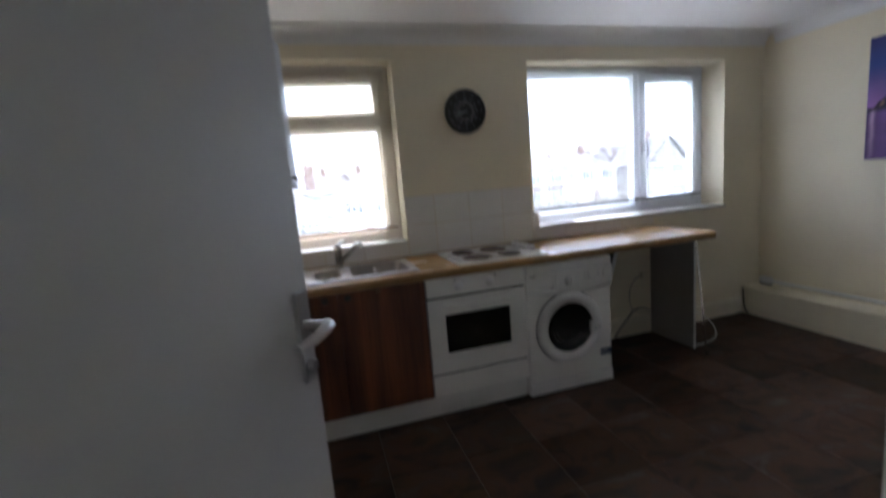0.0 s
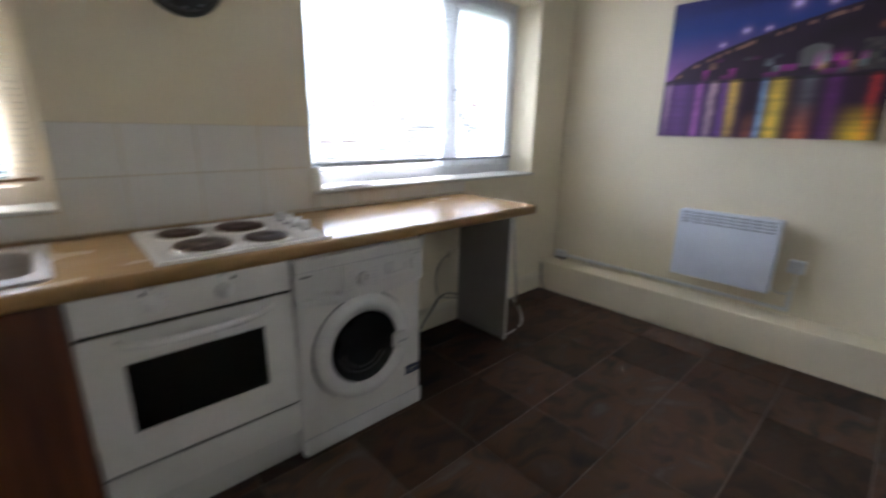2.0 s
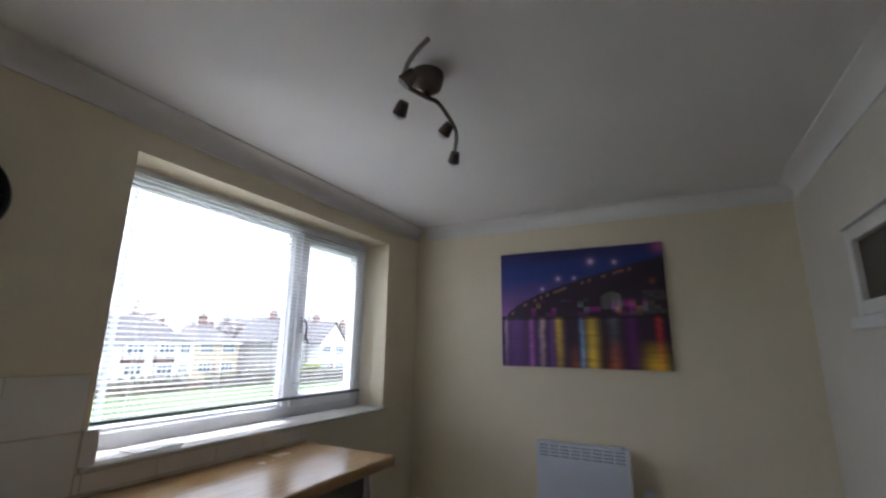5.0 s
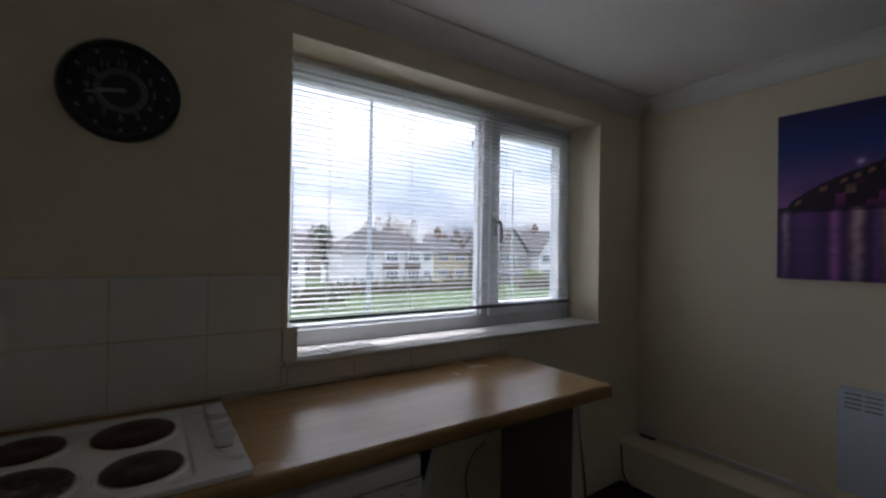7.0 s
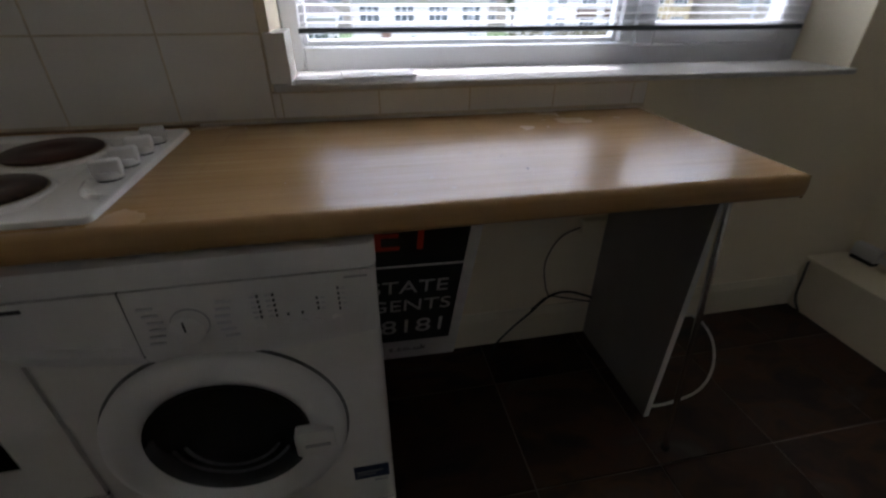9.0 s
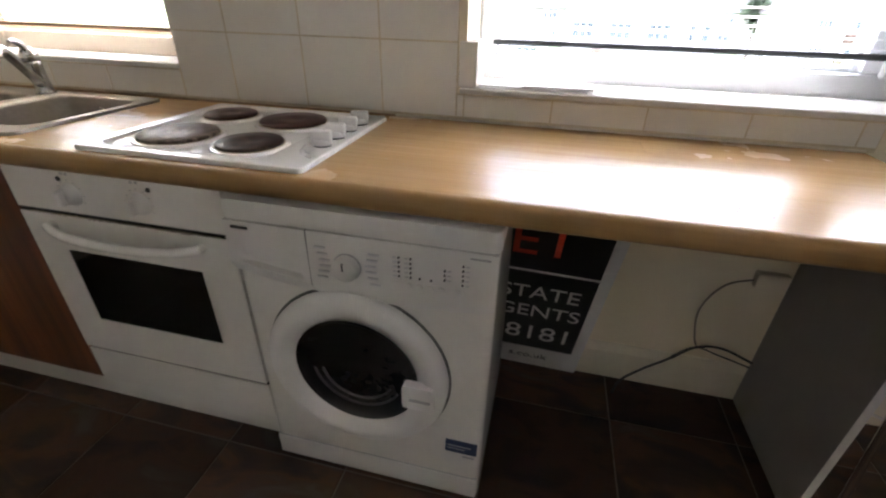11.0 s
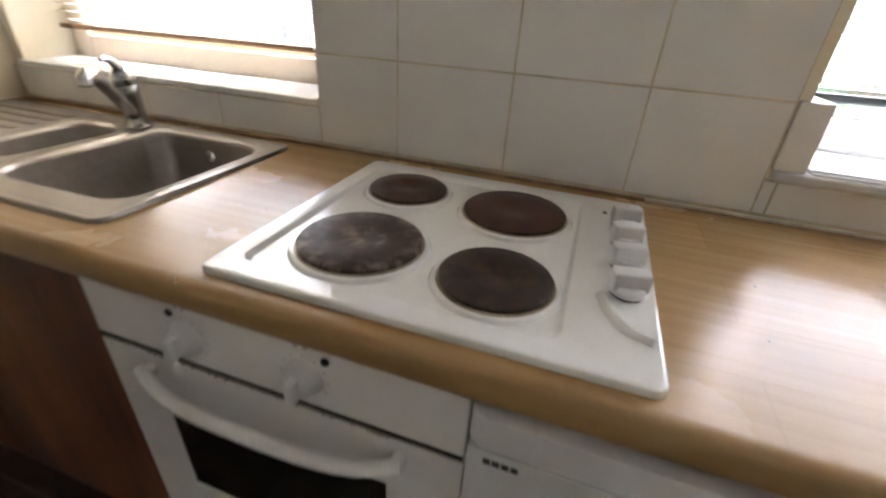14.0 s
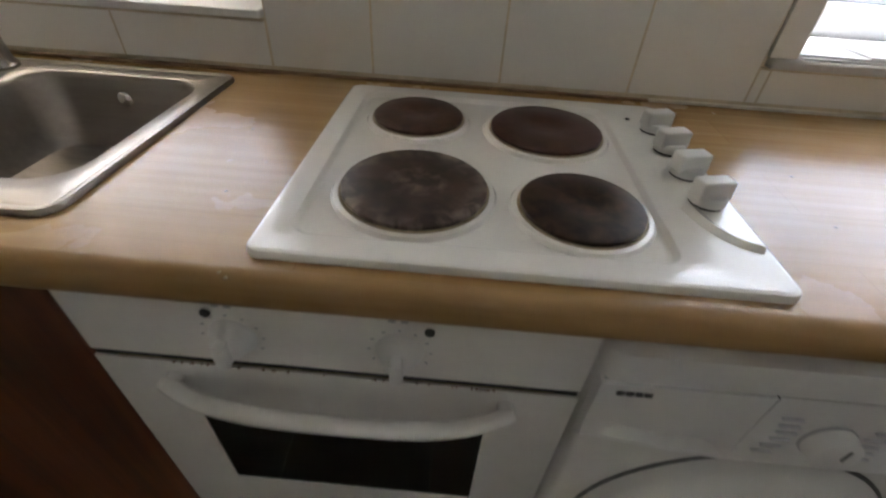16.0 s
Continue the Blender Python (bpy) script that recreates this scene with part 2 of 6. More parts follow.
def plate_material(name, dark, mid, pale, cx, cy, r, worn):
    """Cast-iron hot plate: ring marks round its middle, burnt patches and a worn rim."""
    m = bpy.data.materials.new(name)
    m.use_nodes = True
    n, l = m.node_tree.nodes, m.node_tree.links
    b = n["Principled BSDF"]
    tc, mp = n.new("ShaderNodeTexCoord"), n.new("ShaderNodeMapping")
    mp.inputs["Location"].default_value = (-cx, -cy, 0)
    l.new(tc.outputs["Object"], mp.inputs[0])
    flat = n.new("ShaderNodeVectorMath")
    flat.operation = "MULTIPLY"
    flat.inputs[1].default_value = (1 / r, 1 / r, 0)
    l.new(mp.outputs[0], flat.inputs[0])
    rad = n.new("ShaderNodeVectorMath")
    rad.operation = "LENGTH"
    l.new(flat.outputs[0], rad.inputs[0])
    a, c = n.new("ShaderNodeTexNoise"), n.new("ShaderNodeTexNoise")
    a.inputs["Scale"].default_value, a.inputs["Detail"].default_value, a.inputs["Distortion"].default_value = 2.6, 8, 0.5
    c.inputs["Scale"].default_value, c.inputs["Detail"].default_value, c.inputs["Distortion"].default_value = 3.8, 9, 0.4
    l.new(flat.outputs[0], a.inputs[0])
    l.new(flat.outputs[0], c.inputs[0])
    base = n.new("ShaderNodeValToRGB")
    e = base.color_ramp.elements
    e[0].position, e[0].color = 0.36, (*dark, 1)
    e[1].position, e[1].color = 0.66, (*mid, 1)
    l.new(a.outputs[0], base.inputs[0])
    bands = n.new("ShaderNodeValToRGB")
    e = bands.color_ramp.elements
    e[0].position, e[0].color = 0.0, (0.75, 0.75, 0.75, 1)
    e[1].position, e[1].color = 1.0, (0.9, 0.9, 0.9, 1)
    for p, v in ((0.12, 0.9), (0.24, 0.5), (0.36, 0.6), (0.46, 0.16), (0.70, 0.10), (0.88, 0.5)):
        k = e.new(p)
        k.color = (v, v, v, 1)
    l.new(rad.outputs["Value"], bands.inputs[0])
    spots = n.new("ShaderNodeMapRange")
    spots.inputs[1].default_value, spots.inputs[2].default_value = 0.44, 0.68
    l.new(c.outputs[0], spots.inputs[0])
    amount = n.new("ShaderNodeMath")
    amount.operation = "MULTIPLY"
    l.new(bands.outputs[0], amount.inputs[0])
    l.new(spots.outputs[0], amount.inputs[1])
    share = n.new("ShaderNodeMath")
    share.operation = "MULTIPLY"
    share.inputs[1].default_value = worn
    l.new(amount.outputs[0], share.inputs[0])
    mix = n.new("ShaderNodeMixRGB")
    mix.inputs[2].default_value = (*pale, 1)
    l.new(share.outputs[0], mix.inputs[0])
    l.new(base.outputs[0], mix.inputs[1])
    l.new(mix.outputs[0], b.inputs["Base Color"])
    b.inputs["Roughness"].default_value = 0.5
    b.inputs["Specular IOR Level"].default_value = 0.3
    bp = n.new("ShaderNodeBump")
    bp.inputs["Strength"].default_value, bp.inputs["Distance"].default_value = 0.12, 0.002
    l.new(a.outputs[0], bp.inputs["Height"])
    l.new(bp.outputs[0], b.inputs["Normal"])
    return m


def glass_material(name, tint=(0.85, 0.87, 0.88), rough=0.0):
    m = bpy.data.materials.new(name)
    m.use_nodes = True
    b = m.node_tree.nodes["Principled BSDF"]
    b.inputs["Base Color"].default_value = (*tint, 1)
    b.inputs["Transmission Weight"].default_value = 1.0
    b.inputs["Roughness"].default_value = rough
    b.inputs["IOR"].default_value = 1.45
    return m


def tinted_by_attribute(name, rough):
    """The print on a canvas: colours held by the mesh."""
    m = bpy.data.materials.new(name)
    m.use_nodes = True
    n, l = m.node_tree.nodes, m.node_tree.links
    at = n.new("ShaderNodeVertexColor")
    at.layer_name = "print"
    l.new(at.outputs[0], n["Principled BSDF"].inputs["Base Color"])
    n["Principled BSDF"].inputs["Roughness"].default_value = rough
    wv = n.new("ShaderNodeTexNoise")
    wv.inputs["Scale"].default_value = 600
    bp = n.new("ShaderNodeBump")
    bp.inputs["Strength"].default_value, bp.inputs["Distance"].default_value = 0.1, 0.001
    l.new(wv.outputs[0], bp.inputs["Height"])
    l.new(bp.outputs[0], n["Principled BSDF"].inputs["Normal"])
    return m


M_WALL = mat("cream_wall_paint", (0.82, 0.735, 0.560), 0.65, var=0.04, scale=2.0, grain=220, bump=0.10)
M_WALL_PALE = mat("pale_wall_paint", (0.74, 0.695, 0.60), 0.65, var=0.03, scale=2.0, grain=220, bump=0.10)
M_CEIL = mat("white_ceiling_paint", (0.80, 0.79, 0.765), 0.8, var=0.03, scale=1.5, grain=160, bump=0.10)
M_GLOSSWHITE = mat("white_gloss_paint", (0.80, 0.79, 0.75), 0.35, var=0.03, scale=5, grain=120, bump=0.03)
M_SKIRT = mat("cream_gloss_paint", (0.74, 0.68, 0.53), 0.45, var=0.05, scale=5, grain=120, bump=0.03)
M_DOORPAINT = mat("door_satin_paint", (0.58, 0.57, 0.56), 0.40, var=0.03, scale=3, grain=150, bump=0.02, spec=0.7)
M_UPVC = mat("white_upvc", (0.74, 0.76, 0.78), 0.28, var=0.02, scale=4, grain=80, bump=0.01)
M_CREAMFRAME = mat("cream_frame_paint", (0.80, 0.715, 0.585), 0.40, var=0.05, scale=6, grain=90, bump=0.04)
M_BLIND = mat("white_slat_enamel", (0.82, 0.83, 0.84), 0.35, var=0.03, scale=4, grain=60, bump=0.0)
M_BLIND_CREAM = mat("cream_slat", (0.84, 0.79, 0.70), 0.4, var=0.04, scale=4, grain=60, bump=0.0)
M_RAIL_DARK = mat("dark_blind_rail", (0.09, 0.105, 0.115), 0.4, var=0.1, bump=0.0)
M_RAIL_BROWN = mat("brown_blind_rail", (0.32, 0.18, 0.09), 0.45, var=0.1, bump=0.0)
M_CORD = mat("white_cord", (0.7, 0.7, 0.7), 0.7, bump=0.0)
M_GLASS = glass_material("window_glass")
M_DARKGLASS = mat("dim_obscured_glass", (0.060, 0.057, 0.050), 0.35, var=0.06, scale=3, grain=300, bump=0.05)
M_TILE = mat("glazed_white_tile", (0.81, 0.78, 0.72), 0.14, var=0.03, scale=3, grain=14, bump=0.02, rnd=0.025)
M_GROUT = mat("tile_grout", (0.66, 0.57, 0.41), 0.85, var=0.2, scale=9, grain=150, bump=0.1)
M_FLOORJOINT = mat("floor_joint", (0.165, 0.140, 0.112), 0.8, var=0.2, bump=0.1)
M_SLATE = slate_material()
M_TOP = worktop_material()
M_SEAL = mat("pale_sealant", (0.66, 0.60, 0.50), 0.5, var=0.12, scale=14, bump=0.03)
M_STAINSEAL = mat("stained_sealant", (0.34, 0.21, 0.11), 0.5, var=0.3, scale=18, bump=0.03)
M_TOPEDGE = wood("beech_edge", ((0.27, 0.145, 0.055), (0.38, 0.22, 0.085), (0.45, 0.285, 0.125)), 0.33, "x", fine=22, length=0.8)
M_DOORWOOD = wood("walnut_laminate", ((0.038, 0.011, 0.006), (0.112, 0.034, 0.014), (0.235, 0.076, 0.030)), 0.42, "z", fine=15, length=0.8, streak=0.75)
M_CARCASS = mat("dark_brown_carcass", (0.035, 0.016, 0.012), 0.5, var=0.15, bump=0.02)
M_WHITEBOARD = mat("white_melamine", (0.70, 0.69, 0.65), 0.4, var=0.04, bump=0.01)
# bluish white holds the window's glare on the cupboard door as base colour
M_GLAREDOOR = mat("glare_pale_laminate", (0.66, 0.68, 0.74), 0.3, var=0.03, bump=0.01)
M_GREYPANEL = mat("grey_melamine_panel", (0.33, 0.305, 0.28), 0.5, var=0.05, bump=0.02)
M_ENAMEL = mat("white_enamel", (0.83, 0.81, 0.77), 0.2, var=0.03, scale=5, grain=40, bump=0.01, coat=0.2)
M_HOBENAMEL = mat("hob_enamel", (0.85, 0.83, 0.79), 0.15, var=0.03, scale=12, grain=60, bump=0.01, coat=0.4)
M_PLASTIC = mat("white_plastic", (0.74, 0.73, 0.71), 0.38, var=0.03, bump=0.01)
M_GREYPLASTIC = mat("grey_plastic", (0.40, 0.41, 0.43), 0.4, var=0.05, bump=0.01)
M_BLACKGLASS = mat("black_oven_glass", (0.010, 0.011, 0.010), 0.06, var=0.1, bump=0.0)
# black of the rubber feet, also the painted shade in the oven gaps
M_DARK = mat("black_feet_and_gap_shade", (0.012, 0.011, 0.011), 0.7, var=0.1, bump=0.0)
M_RUST = mat("rust", (0.20, 0.075, 0.025), 0.8, var=0.3, scale=80, bump=0.0)
M_STEEL = mat("brushed_steel", (0.36, 0.325, 0.295), 0.31, metal=1.0, var=0.08, scale=6, grain=40, bump=0.02, squash=(1, 12, 12))
M_CHROME = mat("chrome", (0.72, 0.72, 0.73), 0.10, metal=1.0, var=0.05, bump=0.0)
M_TAPMETAL = mat("worn_tap_chrome", (0.46, 0.45, 0.44), 0.24, metal=1.0, var=0.2, scale=25, bump=0.03)
M_SATIN = mat("satin_aluminium", (0.55, 0.55, 0.56), 0.28, metal=1.0, var=0.05, bump=0.01)
M_BRASSRING = mat("stained_ring", (0.40, 0.33, 0.22), 0.35, metal=0.8, var=0.3, scale=30, bump=0.05)
M_DRUM = mat("drum_glass", (0.020, 0.021, 0.023), 0.08, var=0.2, bump=0.0)
M_DRUMSTEEL = mat("drum_steel", (0.10, 0.10, 0.105), 0.35, metal=0.6, var=0.2, bump=0.0)
M_BLUE = mat("dark_blue_sticker", (0.015, 0.035, 0.10), 0.4, bump=0.0)
M_MARK = mat("pale_grey_print", (0.60, 0.60, 0.61), 0.6, bump=0.0)
M_SEAM = mat("grey_seam", (0.13, 0.13, 0.13), 0.6, bump=0.0)
M_PRINTGREY = mat("grey_print", (0.42, 0.42, 0.43), 0.6, bump=0.0)
M_PRINTDARK = mat("dark_print", (0.04, 0.04, 0.045), 0.6, bump=0.0)
M_SIGNBLACK = mat("black_sign_board", (0.014, 0.014, 0.016), 0.45, var=0.1, bump=0.01)
M_SIGNWHITE = mat("white_sign_board", (0.70, 0.69, 0.66), 0.5, var=0.05, bump=0.01)
M_SIGNRED = mat("red_sign_letters", (0.60, 0.05, 0.02), 0.5, bump=0.0)
M_HEATER = mat("heater_enamel", (0.70, 0.74, 0.82), 0.35, var=0.03, bump=0.01)
M_HEATERSLOT = mat("heater_slot", (0.30, 0.33, 0.38), 0.6, bump=0.0)
M_CABLE_BLACK = mat("black_cable", (0.02, 0.02, 0.022), 0.5, bump=0.0)
M_CABLE_DUN = mat("dun_cable", (0.20, 0.16, 0.12), 0.6, bump=0.0)
M_CABLE_WHITE = mat("white_cable", (0.68, 0.66, 0.62), 0.5, bump=0.0)
M_CLOCK = mat("black_clock_case", (0.012, 0.013, 0.016), 0.35, var=0.1, bump=0.0)
M_CLOCKMARK = mat("pale_clock_marks", (0.32, 0.35, 0.40), 0.5, bump=0.0)
M_LAMPMETAL = mat("antique_lamp_metal", (0.16, 0.13, 0.11), 0.4, metal=0.8, var=0.2, bump=0.02)
M_BULB = mat("frosted_bulb", (0.62, 0.62, 0.60), 0.3, bump=0.0)
M_SILL = mat("worn_sill_paint", (0.60, 0.585, 0.56), 0.55, var=0.08, scale=6, grain=90, bump=0.05)
M_PAPER = mat("white_paper", (0.86, 0.86, 0.87), 0.8, var=0.02, bump=0.02)
M_CANVAS = tinted_by_attribute("canvas_print", 0.55)
M_CANVASEDGE = mat("canvas_edge", (0.10, 0.07, 0.16), 0.7, bump=0.03)
M_KNOB = mat("black_iron_knob", (0.02, 0.018, 0.017), 0.45, bump=0.02)
# outdoors
M_GRASS = mat("grass", (0.055, 0.095, 0.020), 0.9, var=0.35, scale=0.25, grain=3, bump=0.3)
M_ASPHALT = mat("asphalt", (0.060, 0.060, 0.064), 0.9, var=0.15, scale=0.5, grain=20, bump=0.1)
M_PAVING = mat("concrete_paving", (0.26, 0.25, 0.24), 0.9, var=0.15, scale=0.6, grain=9, bump=0.1)
M_RENDER = mat("white_house_render", (0.62, 0.61, 0.60), 0.9, var=0.08, scale=0.5, grain=9, bump=0.1)
M_RENDER2 = mat("cream_house_render", (0.42, 0.35, 0.22), 0.9, var=0.1, scale=0.5, grain=9, bump=0.1)
M_STONE = mat("stone_house_wall", (0.26, 0.24, 0.21), 0.9, var=0.2, scale=1.2, grain=6, bump=0.2)
M_TILEHUNG = mat("brown_hung_tiles", (0.10, 0.065, 0.05), 0.9, var=0.25, scale=1.2, grain=6, bump=0.2)
M_BRICK = mat("red_brick_wall", (0.19, 0.115, 0.085), 0.9, var=0.25, scale=1.2, grain=6, bump=0.2)
M_ROOF = mat("grey_roof_tiles", (0.082, 0.074, 0.070), 0.85, var=0.22, scale=0.8, grain=6, bump=0.3)
M_HOUSEGLASS = mat("house_window_glass", (0.09, 0.11, 0.13), 0.1, var=0.2, bump=0.0)
M_BARK = mat("bark", (0.10, 0.075, 0.06), 0.9, var=0.2, bump=0.3)
M_TWIG = mat("bare_twigs", (0.15, 0.11, 0.09), 0.9, var=0.2, bump=0.0)
M_LEAF = mat("evergreen_leaf", (0.035, 0.065, 0.025), 0.7, var=0.4, scale=0.8, grain=5, bump=0.0)
M_HEDGE = mat("hedge_leaf", (0.085, 0.075, 0.035), 0.8, var=0.5, scale=0.5, grain=5, bump=0.0)
M_SHRUB = mat("yellow_green_leaf", (0.20, 0.24, 0.04), 0.8, var=0.4, scale=0.8, grain=5, bump=0.0)
M_POST = mat("grey_post", (0.36, 0.39, 0.43), 0.5, metal=0.3, var=0.05, bump=0.0)
M_CARRED = mat("red_car_paint", (0.30, 0.015, 0.015), 0.25, var=0.03, bump=0.0, coat=0.5)
M_CARGREY = mat("grey_car_paint", (0.12, 0.13, 0.15), 0.25, var=0.03, bump=0.0, coat=0.5)
M_TYRE = mat("tyre_rubber", (0.02, 0.02, 0.02), 0.8, bump=0.0)


# ---- mesh helpers ----
def box(bm, x0, x1, y0, y1, z0, z1, bevel=0.0, seg=2):
    vs = [bm.verts.new((x, y, z)) for x in (x0, x1) for y in (y0, y1) for z in (z0, z1)]
    fs = [bm.faces.new([vs[i] for i in f]) for f in ((0, 1, 3, 2), (4, 6, 7, 5), (0, 4, 5, 1), (2, 3, 7, 6), (0, 2, 6, 4), (1, 5, 7, 3))]
    if bevel:
        edges = list({e for f in fs for e in f.edges})
        bmesh.ops.bevel(bm, geom=edges, offset=bevel, segments=seg, profile=0.5, affect="EDGES")
    return bm


def boxes(*items, bevel=0.0, seg=2):
    bm = bmesh.new()
    for b in items:
        box(bm, *b, bevel=bevel, seg=seg)
    return bm


def lathe(bm, profile, m=None, n=32):
    """Turns (radius, height) pairs round z, then moves the result by m."""
    m = m or Matrix()
    rings = []
    for r, z in profile:
        if r < 1e-6:
            rings.append([bm.verts.new(m @ Vector((0, 0, z)))])
        else:
            rings.append([bm.verts.new(m @ Vector((r * math.cos(2 * math.pi * i / n), r * math.sin(2 * math.pi * i / n), z))) for i in range(n)])
    for a, b in zip(rings, rings[1:]):
        for i in range(n):
            j = (i + 1) % n
            if len(a) == 1 and len(b) > 1:
                bm.faces.new((a[0], b[j], b[i]))
            elif len(b) == 1 and len(a) > 1:
                bm.faces.new((a[i], a[j], b[0]))
            elif len(a) > 1:
                bm.faces.new((a[i], a[j], b[j], b[i]))
    return bm


def tube(bm, points, r, n=10, taper=1.0):
    """A round bar through the points."""
    pts = [Vector(p) for p in points]
    rings = []
    side = None
    for i, p in enumerate(pts):
        d = (pts[min(i + 1, len(pts) - 1)] - pts[max(i - 1, 0)]).normalized()
        if side is None:
            side = d.orthogonal().normalized()
        side = (side - d * side.dot(d)).normalized()
        up = d.cross(side)
        rr = r * (1 + (taper - 1) * i / max(len(pts) - 1, 1))
        rings.append([bm.verts.new(p + rr * (math.cos(2 * math.pi * k / n) * side + math.sin(2 * math.pi * k / n) * up)) for k in range(n)])
    for a, b in zip(rings, rings[1:]):
        for k in range(n):
            bm.faces.new((a[k], a[(k + 1) % n], b[(k + 1) % n], b[k]))
    bm.faces.new(rings[0][::-1])
    bm.faces.new(rings[-1])
    return bm


def curve_points(pts, steps=8):
    """A smooth run (Catmull-Rom) through a few points."""
    p = [Vector(q) for q in pts]
    p = [2 * p[0] - p[1], *p, 2 * p[-1] - p[-2]]
    out = []
    for a, b, c, d in zip(p, p[1:], p[2:], p[3:]):
        for k in range(steps):
            t = k / steps
            out.append(0.5 * (2 * b + (c - a) * t + (2 * a - 5 * b + 4 * c - d) * t * t + (3 * b - a - 3 * c + d) * t ** 3))
    out.append(p[-2])
    return out


def prism(bm, outline, z0, z1, bevel=0.0, axis="z"):
    """An outline of (a, b) pairs drawn out between two levels along an axis."""
    def place(a, b, c):
        return {"z": (a, b, c), "y": (a, c, b), "x": (c, a, b)}[axis]
    lo = [bm.verts.new(place(a, b, z0)) for a, b in outline]
    hi = [bm.verts.new(place(a, b, z1)) for a, b in outline]
    fs = [bm.faces.new(lo[::-1]), bm.faces.new(hi)]
    k = len(outline)
    for i in range(k):
        fs.append(bm.faces.new((lo[i], lo[(i + 1) % k], hi[(i + 1) % k], hi[i])))
    if bevel:
        edges = list({e for e in fs[1].edges})
        bmesh.ops.bevel(bm, geom=edges, offset=bevel, segments=2, profile=0.5, affect="EDGES")
    return bm


def sheet_with_holes(xs, ys, holes, z0, z1, axis="z"):
    """One plate over a grid of breaks, left open where a hole lies."""
    def place(a, b, c):
        return {"z": (a, b, c), "y": (a, c, b)}[axis]
    bm = bmesh.new()
    grid = {(i, j): bm.verts.new(place(a, b, z1)) for i, a in enumerate(xs) for j, b in enumerate(ys)}
    faces = []
    for i in range(len(xs) - 1):
        for j in range(len(ys) - 1):
            a, b = (xs[i] + xs[i + 1]) / 2, (ys[j] + ys[j + 1]) / 2
            if not any(h[0] < a < h[1] and h[2] < b < h[3] for h in holes):
                faces.append(bm.faces.new((grid[i, j], grid[i + 1, j], grid[i + 1, j + 1], grid[i, j + 1])))
    up = bmesh.ops.extrude_face_region(bm, geom=faces)
    moved = [v for v in up["geom"] if isinstance(v, bmesh.types.BMVert)]
    bmesh.ops.translate(bm, verts=moved, vec=Vector(place(0, 0, z0 - z1)))
    bmesh.ops.delete(bm, geom=[v for v in bm.verts if not v.link_faces], context="VERTS")
    return bm


def rounded(x0, x1, y0, y1, r, n=5):
    """The outline of a rectangle with round corners."""
    out = []
    for cx, cy, a in ((x1 - r, y1 - r, 0), (x0 + r, y1 - r, 90), (x0 + r, y0 + r, 180), (x1 - r, y0 + r, 270)):
        for k in range(n + 1):
            t = radians(a + 90 * k / n)
            out.append((cx + r * math.cos(t), cy + r * math.sin(t)))
    return out


def mesh_of(name, bm, material, smooth=False, origin=(0, 0, 0)):
    bmesh.ops.recalc_face_normals(bm, faces=bm.faces)
    bmesh.ops.translate(bm, verts=bm.verts, vec=-Vector(origin))
    me = bpy.data.meshes.new(name)
    bm.to_mesh(me)
    bm.free()
    me.materials.append(material)
    if smooth:
        me.shade_smooth()
        me.set_sharp_from_angle(angle=radians(40))
    return me


def thing(name, at, label, category, group="", kind=""):
    """The Empty at a thing's base that carries its parts."""
    ob = new(name)
    ob.empty_display_size = 0.05
    ob.location = at
    return tagged(ob, label, category, group, kind)


def base_of(ob):
    v = Vector(ob.location)
    while ob.parent:
        ob = ob.parent
        v += ob.location
    return v


def part(name, bm, material, parent, label="", smooth=False):
    """One mesh, drawn in world metres, under a thing or a part."""
    ob = new(name, mesh_of(name, bm, material, smooth, base_of(parent)))
    ob.parent = parent
    return tagged(ob, label)


def solid(name, bm, material, label, category, group="", kind="", smooth=False, at=(0, 0, 0)):
    """A thing or piece of the setting that is one mesh."""
    ob = new(name, mesh_of(name, bm, material, smooth, at))
    ob.location = at
    return tagged(ob, label, category, group, kind)


def letters(name, text, size, material, parent, m, align="CENTER", label="", depth=0.0004):
    """Words as a thin mesh in the built-in font, at the pose m in world metres."""
    cu = bpy.data.curves.new(name, "FONT")
    cu.body, cu.size, cu.align_x, cu.align_y, cu.extrude = text, size, align, "CENTER", depth
    tmp = new(name + "_tmp", cu)
    me = bpy.data.meshes.new_from_object(tmp.evaluated_get(bpy.context.evaluated_depsgraph_get()))
    bpy.data.objects.remove(tmp)
    bpy.data.curves.remove(cu)
    me.transform(Matrix.Translation(-base_of(parent)) @ m)
    me.materials.clear()
    me.materials.append(material)
    ob = new(name, me)
    ob.parent = parent
    return tagged(ob, label)


# ---- the room's shell ----
LW = (-0.52, 0.53, 1.005, 2.215)   # left window opening: x0, x1, z0, z1
RW = (1.512, 3.33, 0.985, 2.195)    # right window opening
YO = 3.20                          # outer face of the window wall
wall_north = solid("wall_north", boxes(
    (XL - 0.12, LW[0], YW, YO, -0.05, CEIL + 0.05), (LW[1], RW[0], YW, YO, -0.05, CEIL + 0.05), (RW[1], XR + 0.12, YW, YO, -0.05, CEIL + 0.05),
    (LW[0], LW[1], YW, YO, -0.05, LW[2]), (LW[0], LW[1], YW, YO, LW[3], CEIL + 0.05),
    (RW[0], RW[1], YW, YO, -0.05, RW[2]), (RW[0], RW[1], YW, YO, RW[3], CEIL + 0.05)),
    M_WALL, "cream painted plaster wall with two window openings", "wall", kind="structure")
solid("wall_west", boxes((XL - 0.12, XL, YD, YW, -0.05, CEIL + 0.05)), M_WALL, "cream painted plaster wall beside the sink", "wall", kind="structure")
